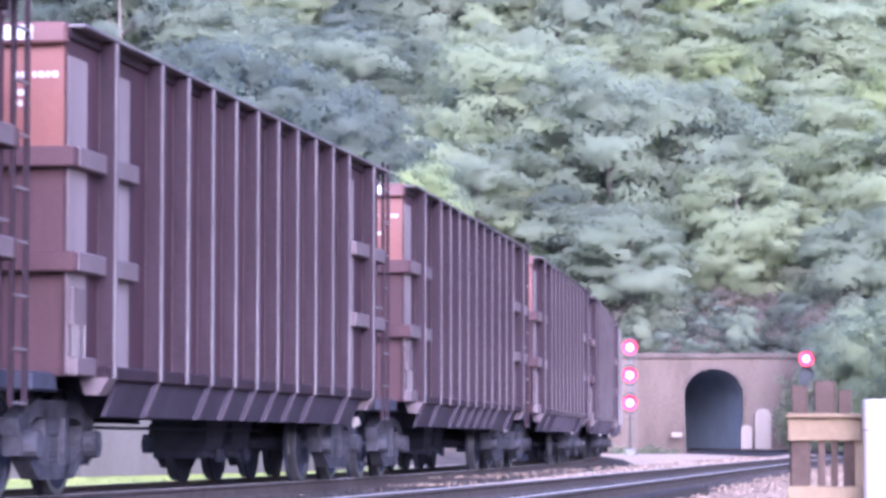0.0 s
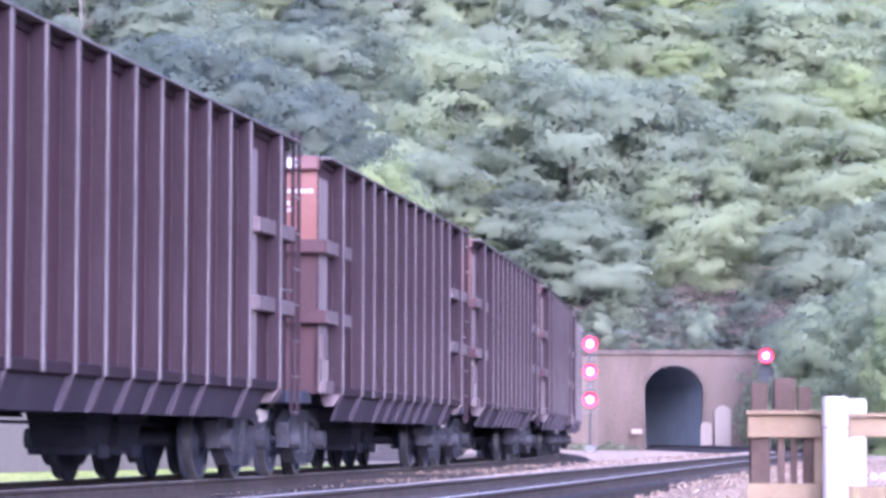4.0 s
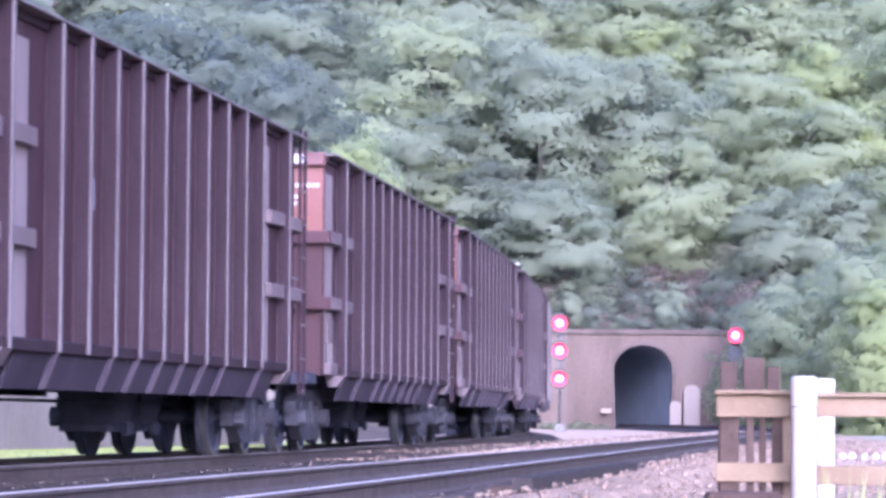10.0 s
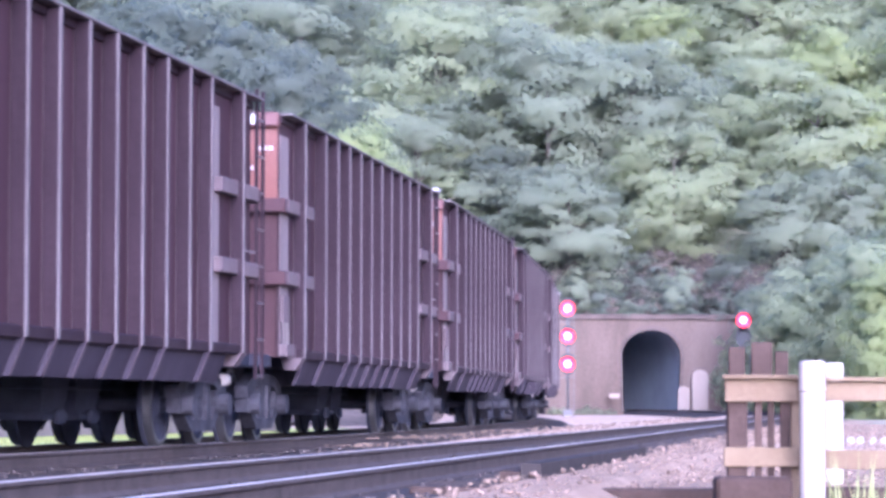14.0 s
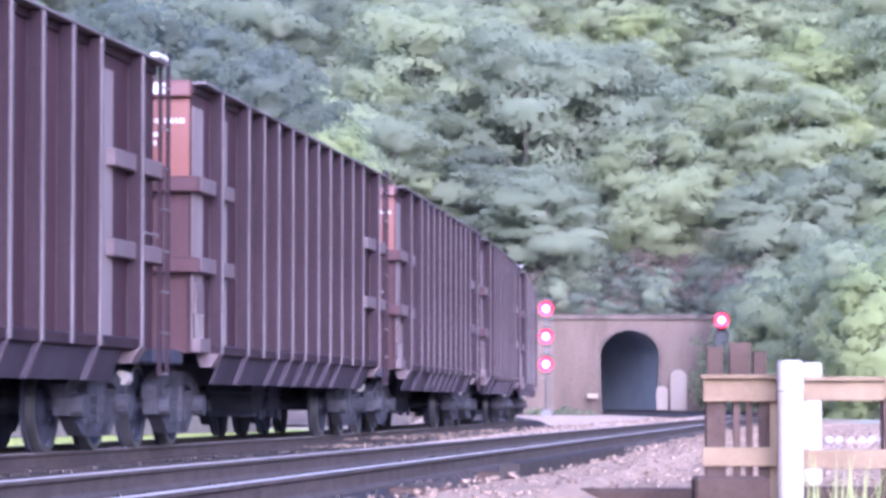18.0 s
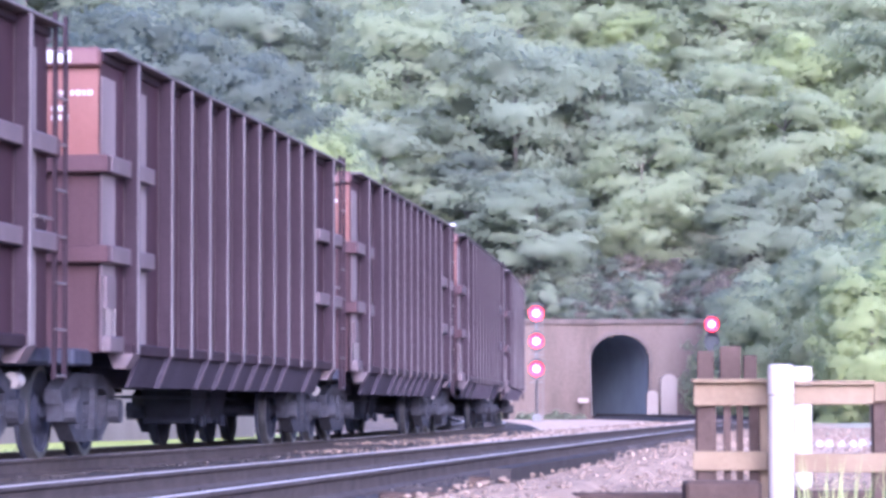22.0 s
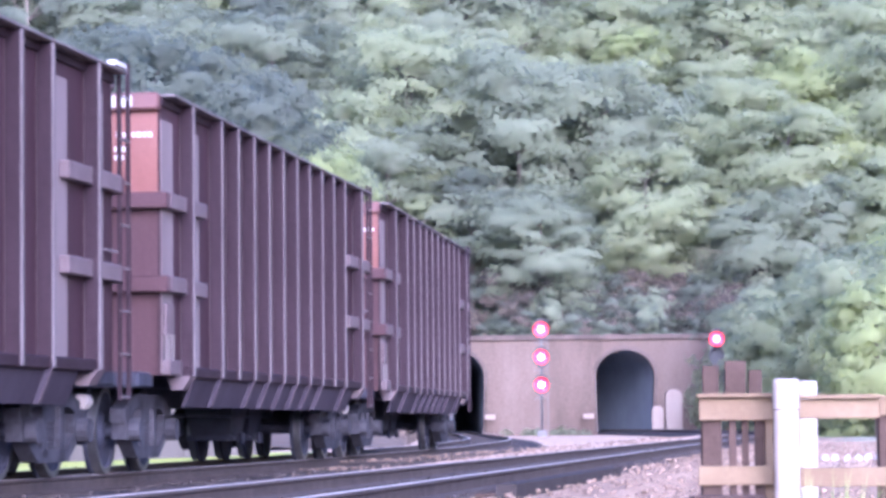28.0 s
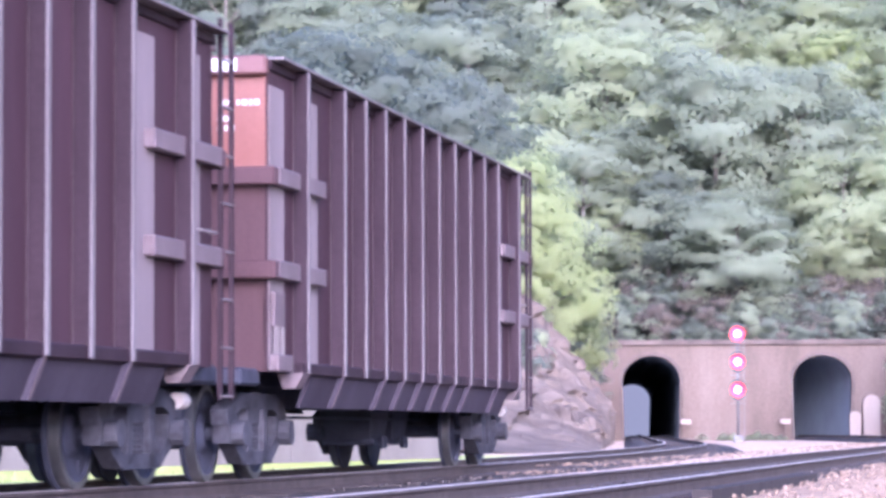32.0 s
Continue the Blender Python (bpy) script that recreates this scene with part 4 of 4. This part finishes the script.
    g.add([(-SHEET, -ENDY, 3.0), (SHEET, -ENDY, 3.0), (SHEET, -3.2, 0.95), (-SHEET, -3.2, 0.95), (-SHEET, 3.2, 0.95), (SHEET, 3.2, 0.95), (-SHEET, ENDY, 3.0), (SHEET, ENDY, 3.0)],
          [(0, 1, 2, 3), (3, 2, 5, 4), (4, 5, 7, 6)])
    part("slope_floor", g, M_UNDER, car)
    part("centre_sill", Geo().box(-0.18, 0.18, -6.9, 6.9, 0.72, 0.98), M_UNDER, car)
    for y in (-4.12, -2.84, 2.84, 4.12):
        g = Geo().hexa([(-0.28, y - .38, .36), (0.28, y - .38, .36), (0.28, y + .38, .36), (-0.28, y + .38, .36), (-0.36, y - .62, .98), (0.36, y - .62, .98), (0.36, y + .62, .98), (-0.36, y + .62, .98)])
        chute = part("discharge_chute", g, M_UNDER, car)
        part("gate", Geo().box(-0.33, 0.33, y - .42, y + .42, .29, .365, 0.01), M_UNDER, chute)
        part("gate_lock", Geo().box(0.33, 0.39, y - .12, y + .12, .25, .40, 0.01), M_UNDER, chute)
    # white stencils on the leading end
    for z, dashes in ((3.54, ((0.95, 1.0), (1.02, 1.06), (1.12, 1.15), (1.17, 1.22), (1.24, 1.27), (1.29, 1.34))), (3.39, ((0.93, 0.97), (0.99, 1.05))), (3.30, ((0.93, 0.98), (1.0, 1.03), (1.05, 1.10)))):
        for x0, x1 in dashes:
            part("stencil", Geo().box(x0, x1, -ENDY - 0.012, -ENDY - 0.004, z, z + 0.05), M_WHITE, car, "white stencilled mark")
    for x0, x1 in ((0.88, 0.97), (1.0, 1.15)):
        part("stencil", Geo().box(x0, x1, -ENDY - 0.135, -ENDY - 0.124, TOP - 0.14, TOP - 0.02), M_WHITE, car, "white stencilled mark")
    for z0, z1, y0, y1 in ((1.60, 1.80, .2, .75), (1.42, 1.50, .2, .75), (1.32, 1.36, .2, .75)):
        part("stencil", Geo().box(SHEET + 0.004, SHEET + 0.012, POSTS[10] + y0, POSTS[10] + y1, z0, z1), M_WHITE, car, "white stencilled data panel")
    part("brake_cylinder", Geo().tube([(1.08, 7.10, 0.74), (1.08, 7.30, 0.74), (1.08, 7.36, 0.74), (1.08, 7.39, 0.74)], [0.075, 0.075, 0.06, 0.025], 16), M_PVC, car, "small white capped cylinder under the car end", smooth=False)
    # trucks
    wheel = Geo()
    for sx in (1, -1):
        ring = [(sx * 0.68, 0.10), (sx * 0.68, 0.485), (sx * 0.715, 0.485), (sx * 0.72, 0.457), (sx * 0.82, 0.455), (sx * 0.82, 0.40), (sx * 0.79, 0.38), (sx * 0.765, 0.2), (sx * 0.82, 0.14), (sx * 0.82, 0.0)]
        vs, fs, sl, n = [], [], [], 28
        for k in range(n):
            a = 2 * math.pi * k / n
            vs += [(x, r * math.cos(a), r * math.sin(a)) for x, r in ring]
        m = len(ring)
        for k in range(n):
            for i in range(m - 1):
                fs.append((k * m + i, k * m + i + 1, ((k + 1) % n) * m + i + 1, ((k + 1) % n) * m + i))
                sl.append(1 if i in (3, 4) else 0)
        b = len(wheel.v)
        wheel.add(vs, fs)
        wheel.s[-len(fs):] = sl
        for k in range(3):       # worn patches and cast bosses that show the turning
            a = 2 * math.pi * k / 3
            wheel.tube([(sx * 0.77, 0.3 * math.cos(a), 0.3 * math.sin(a)), (sx * 0.80, 0.3 * math.cos(a), 0.3 * math.sin(a))], 0.05, 8)
    wheel.tube([(-0.95, 0, 0), (0.95, 0, 0)], 0.08, 12)
    wheel_mesh = wheel.mesh("wheelset", M_UNDER, M_TREAD)
    coil = Geo().tube([(0, 0, 0.29 + 0.0225 * k) for k in range(12)], [0.055 if k % 2 else 0.04 for k in range(12)], 8).mesh("spring", M_TRUCK)
    for ty in (-6.15, 6.15):
        truck = part("truck", Geo().box(-1.05, 1.05, -0.2, 0.2, 0.52, 0.72, 0.03).box(-0.25, 0.25, -0.25, 0.25, 0.7, 0.78), M_TRUCK, car, "cast steel truck bolster", at=Matrix.Translation((0, ty, 0)))
        for sx in (1, -1):
            x0, x1 = sorted((sx * 0.92, sx * 1.08))
            g = Geo()
            for run, w in (([(-1.12, 0.60), (-0.62, 0.76), (0.62, 0.76), (1.12, 0.60)], 0.075), ([(-1.0, 0.50), (-0.5, 0.22), (0.5, 0.22), (1.0, 0.50)], 0.065),
                           ([(-0.30, 0.2), (-0.30, 0.78)], 0.07), ([(0.30, 0.2), (0.30, 0.78)], 0.07), ([(-0.89, 0.36), (-0.89, 0.62)], 0.16), ([(0.89, 0.36), (0.89, 0.62)], 0.16)):
                for (ya, za), (yb, zb) in zip(run, run[1:]):
                    d = Vector((yb - ya, zb - za)).normalized()
                    nx, nz = -d.y * w, d.x * w
                    g.prism([(ya - nx, za - nz), (yb - nx, zb - nz), (yb + nx, zb + nz), (ya + nx, za + nz)], 0, x0, x1)
            part("side_frame", g, M_TRUCK, truck)
            for y in (-0.89, 0.89):
                part("bearing", Geo().tube([(sx * 1.02, y, 0.457), (sx * 1.20, y, 0.457)], 0.12, 12), M_TRUCK, truck)
        for sx in (1, -1):
            for y in (-0.13, 0.0, 0.13):
                part("spring", coil, None, truck, at=Matrix.Translation((sx * 1.0, y, 0)))
        for y in (-0.89, 0.89):
            part("wheelset", wheel_mesh, None, truck, "steel wheelset with worn shiny treads", at=Matrix.Translation((0, y, 0.457)))
        brake = Geo().box(-0.8, 0.8, -0.42, -0.34, 0.38, 0.5).box(-0.8, 0.8, 0.34, 0.42, 0.38, 0.5)
        part("brake_beam", brake, M_UNDER, truck)
    return car


SPEED, S0 = 4.9102, 2.63          # metres a second; where the middle of car 0 stands at the start


SLACK = {0: -0.2, 2: 0.17, 3: -0.1, 4: 0.3, 5: 0.16, 6: 0.08, 7: 0.15, 8: -0.19}     # play of the couplers


def car_pose(n, t):
    s = S0 + PITCH * n - SPEED * t + SLACK.get(n, 0.0)
    a, b = on_line(FAR, s - 6.15), on_line(FAR, s + 6.15)
    h = math.atan2(b[0] - a[0], b[1] - a[1])
    return Matrix.Translation(((a[0] + b[0]) / 2, (a[1] + b[1]) / 2, 0.0)) @ Matrix.Rotation(-h, 4, "Z")


CARS = {}


def build_train():
    first = build_hopper()
    for n in range(-2, 11):
        CARS[n] = first if n == -2 else copy_thing(first, Matrix.Identity(4))


build_train()


# ---- fence and timber beside the near track ----
def build_fence():
    y, z0 = 20.0, 0.47

    def px(x):
        return x / 5400 * y

    def up(v):
        return z0 + v / 5400 * y
    fence = thing("board_fence", "weathered two-rail board fence with lumber rails", "fence")
    for a, b, t, bt in ((457, 586, 44, 4), (586, 776, 40, 6)):
        part("top_rail", Geo().box(px(a), px(b), y - 0.02, y + 0.02, up(bt), up(t), 0.006), M_PINE, fence)
        part("cap_board", Geo().box(px(a - 4), px(b), y - 0.07, y + 0.07, up(t) + 0.002, up(t) + 0.03, 0.006), M_PINE, fence)
    for a, b, t, bt in ((455, 586, -76, -110), (586, 860, -80, -114)):
        part("lower_rail", Geo().box(px(a), px(b), y - 0.02, y + 0.02, up(bt), up(t), 0.006), M_PINE, fence)
    for a, b in ((463, 498), (776, 800)):
        part("fence_post", Geo().box(px(a), px(b), y + 0.024, y + 0.15, -1.2, up(40), 0.008), M_OLDWOOD, fence, "dark timber post")
    part("top_rail", Geo().box(px(776), px(1100), y - 0.02, y + 0.02, up(10), up(46), 0.006), M_PINE, fence)
    for a, b in ((511, 524), (534, 546), (556, 574)):
        part("picket", Geo().box(px(a), px(b), y + 0.03, y + 0.06, -0.9, up(38), 0.004), M_OLDWOOD, fence, "narrow dark picket")
    for x, yy, top, r in ((612, 19.7, 77, 0.081), (648, 23.5, 73, 0.081)):
        top = z0 + top / 5400 * yy
        post = thing("pipe_bollard", "white capped plastic pipe post by the fence", "bollard", "white pipe posts", at=Matrix.Translation((x / 5400 * yy, yy, 0)))
        part("pipe", Geo().tube([(0, 0, -1.3), (0, 0, top - 0.2)], r, 28), M_PVC, post, smooth=False)
        part("seam", Geo().tube([(0, 0, top - 0.2), (0, 0, top - 0.194)], r * 0.97, 28), M_GREYWOOD, post, "grimy seam under the cap")
        part("cap", Geo().tube([(0, 0, top - 0.194), (0, 0, top - 0.02), (0, 0, top - 0.006), (0, 0, top)], [r * 1.05, r * 1.05, r * 0.98, r * 0.86], 28), M_PVC, post, "slip-on white plastic cap")
    for a, b, t in ((466, 496, 102), (506, 544, 110), (548, 572, 94)):
        part("upright_board", Geo().box(px(a), px(b), y + 0.07, y + 0.12, up(8), up(t), 0.006), M_OLDWOOD, fence, "dark weathered upright board")
    part("fence_post", Geo().box(px(575), px(590), y + 0.03, y + 0.13, -0.9, up(40), 0.006), M_PINE, fence, "tan lumber post")
    thing("timber_baulk", "dark squared timber lying before the fence", "timber", geo=Geo().box(1.55, 2.02, 18.9, 19.2, -0.9, 0.02, 0.02), mats=M_OLDWOOD)
    for k in range(4):
        thing("edging_timber", "dark creosoted timber edging a gravel pad", "timber", "edging timbers", geo=Geo().box(-0.4 + 1.3 * k, 0.88 + 1.3 * k, 21.7, 21.97, -0.75, -0.12 - 0.01 * (k % 2), 0.015), mats=M_OLDWOOD)


build_fence()


def build_lineside():
    # Second, dark bar is added for the shaded groove behind the grey timber.
    for off, top, m, words in ((0.0, 0.0, M_GREYWOOD, "grey weathered timber lying along the gravel by the near track"), (-0.17, -0.07, M_OLDWOOD, "added dark bar for the shaded groove behind the grey timber")):
        g = Geo().hexa([(0.44 + off, 24.3, -.25), (0.60 + off, 24.27, -.25), (2.05 + off, 34.8, -.25), (1.89 + off, 34.83, -.25), (0.44 + off, 24.3, top), (0.60 + off, 24.27, top), (2.05 + off, 34.8, top - .02), (1.89 + off, 34.83, top - .02)])
        thing("old_timber", words, "timber", geo=g, mats=m)
    thing("timber_block", "short dark timber block at the end of a baulk", "timber", geo=Geo().box(0.30, 0.60, 23.75, 24.2, -0.36, -0.14, 0.03), mats=M_GREYWOOD)


build_lineside()


def build_marker_stones():
    rnd = random.Random(21)
    for k in range(6):
        x, y = 6.05 + 0.16 * k + rnd.uniform(-.02, .02), 48 + rnd.uniform(-.2, .2)
        g = Geo()
        w, h = rnd.uniform(0.05, 0.07), rnd.uniform(0.08, 0.12)
        g.tube([(0, 0, -0.08), (0, 0, 0.0), (0.01, 0, h * 0.6), (0.02, 0, h * 0.9), (0.02, 0, h)], [w, w * 1.05, w * 0.9, w * 0.55, w * 0.2], 9)
        thing("marker_stone", "small whitewashed stone edging a gravel yard", "stone", "whitewashed stones", geo=g, mats=M_WHITE, at=Matrix.Translation((x, y, ground_z(x, y))), smooth=True)


build_marker_stones()


def surface_z(x, y):
    """Top of the ballast or the ground at a place."""
    z = ground_z(x, y)
    for line in (FAR, NEAR):
        s = round(y - 30)
        u = abs((x - line[s][0]) * math.cos(line[s][2]) - (y - line[s][1]) * math.sin(line[s][2]))
        if line is NEAR and (1.6 < (x - line[s][0]) < 2.5 or -2.8 < (x - line[s][0]) < -0.95) and y < 112:
            z = max(z, -0.095 if x > line[s][0] or y < 43 else -0.03)
        if u < 3.6:
            z = max(z, -0.17 if u < 1.75 else -0.17 - 0.83 * (u - 1.75) / 1.85)
    return z


def scatter_stones(name, label, count, seed, y0, y1, across, size, material, line, keep):
    """Loose angular stones; across: offsets to the right of a line."""
    rnd = np.random.default_rng(seed)
    base = np.array([(1, 0, 0), (-1, 0, 0), (0, 1, 0), (0, -1, 0), (0, 0, 1), (0, 0, -1)], float)
    tri = np.array([(0, 2, 4), (2, 1, 4), (1, 3, 4), (3, 0, 4), (2, 0, 5), (1, 2, 5), (3, 1, 5), (0, 3, 5)])
    vs, fs, n = [], [], 0
    while n < count:
        y = y0 + (y1 - y0) * rnd.random() ** 1.4
        u = across[0] + (across[1] - across[0]) * rnd.random()
        if not keep(u):
            continue
        s = min(319, max(-249, round(y - 30)))
        x = line[s][0] + u
        r = size * (0.4 + 1.5 * rnd.random() ** 2.2) * (1 + 0.012 * (y - y0))
        q = Matrix.Rotation(rnd.random() * 6.3, 3, "Z") @ Matrix.Rotation(rnd.random() * 6.3, 3, "X")
        p = (base * r * (0.65 + 0.6 * rnd.random((6, 3)))) @ np.array(q)
        p[:, 2] *= 0.7
        vs.append(p + np.array((x, y, surface_z(x, y) + r * 0.22)))
        fs.append(tri + 6 * n)
        n += 1
    me = leaf_mesh(name, np.concatenate(vs), np.concatenate(fs), material)
    thing(name, label, "stones", kind="stuff", geo=me)


scatter_stones("strip_stones", "loose pale gravel between the tracks", 1500, 8, 40, 110, (-2.9, -0.95), 0.02, M_PALESTONE, NEAR, lambda u: True)
scatter_stones("ballast_stones", "loose grey ballast stones on the track shoulders", 5000, 3, 14, 75, (-5.4, 1.5), 0.022, M_STONE, NEAR, lambda u: abs(abs(u) - 0.753) > 0.12 and not -2.85 < u < -0.95)
scatter_stones("gravel_stones", "loose pale gravel beside the near track", 9500, 4, 14, 90, (1.5, 7.0), 0.02, M_PALESTONE, NEAR, lambda u: True)


def long_grass(name, label, count, seed, box, height):
    rnd = np.random.default_rng(seed)
    x = box[0] + (box[1] - box[0]) * rnd.random(count)
    y = box[2] + (box[3] - box[2]) * rnd.random(count)
    vs, fs = [], []
    for k in range(count):
        z0 = ground_z(x[k], y[k]) - 0.02
        h = height * (0.45 + 0.65 * rnd.random())
        a, b = rnd.random() * 6.28, 0.25 * h * rnd.normal()
        w = 0.006 + 0.006 * rnd.random()
        d, e = np.array((math.cos(a), math.sin(a), 0)), np.array((-math.sin(a), math.cos(a), 0))
        p = np.array((x[k], y[k], z0))
        m = p + d * b * 0.35 + np.array((0, 0, h * 0.6))
        t = p + d * b + np.array((0, 0, h))
        i = len(vs)
        vs += [p - e * w, p + e * w, m + e * w * 0.8, m - e * w * 0.8, t]
        fs += [(i, i + 1, i + 2), (i, i + 2, i + 3), (i + 3, i + 2, i + 4)]
    thing(name, label, "grass", kind="stuff", geo=leaf_mesh(name, np.array(vs), np.array(fs), M_BLADE))


long_grass("long_grass", "tall green and straw grass round the fence posts", 330, 6, (2.2, 3.6, 17.4, 19.6), 0.78)
long_grass("lawn_fringe", "mown grass fringe beyond the train", 2500, 7, (-14, -8, 30, 75), 0.10)

for n, strokes in ((9, ((3, 0.55, 2.40, 2.69), (3, 0.55, 2.76, 2.94), (4, 0.6, 2.42, 2.75))), (6, ((7, 0.5, 2.40, 2.70),)), (3, ((2, 0.5, 2.4, 2.7),))):
    for k, u, z0, z1 in strokes:
        part("painted_stroke", Geo().box(SHEET + 0.004, SHEET + 0.010, POSTS[k] + u, POSTS[k] + u + 0.18, z0, z1), M_WORN, CARS[n], "worn white painted stroke")

for n in (5, 8):
    part("marker_plate", Geo().box(HALF - 0.06, HALF + 0.03, ENDY - 0.55, ENDY - 0.12, TOP + 0.002, TOP + 0.055, 0.008), M_WHITE, CARS[n], "white marker plate on the top chord")


# ---- movement ----
def motions():
    for n, car in CARS.items():
        walk(car, [(t * 0.5, car_pose(n, t * 0.5)) for t in range(0, 65)])
        for truck in car.children:
            for wheels in truck.children:
                if wheels.name.startswith("wheelset"):
                    y = wheels.location.y
                    turn = SPEED * 0.1 / 0.457
                    walk(wheels, [(k * 0.1, Matrix.Translation((0, y, 0.457)) @ Matrix.Rotation(turn * k + n, 4, "X")) for k in range(0, 321)])


motions()
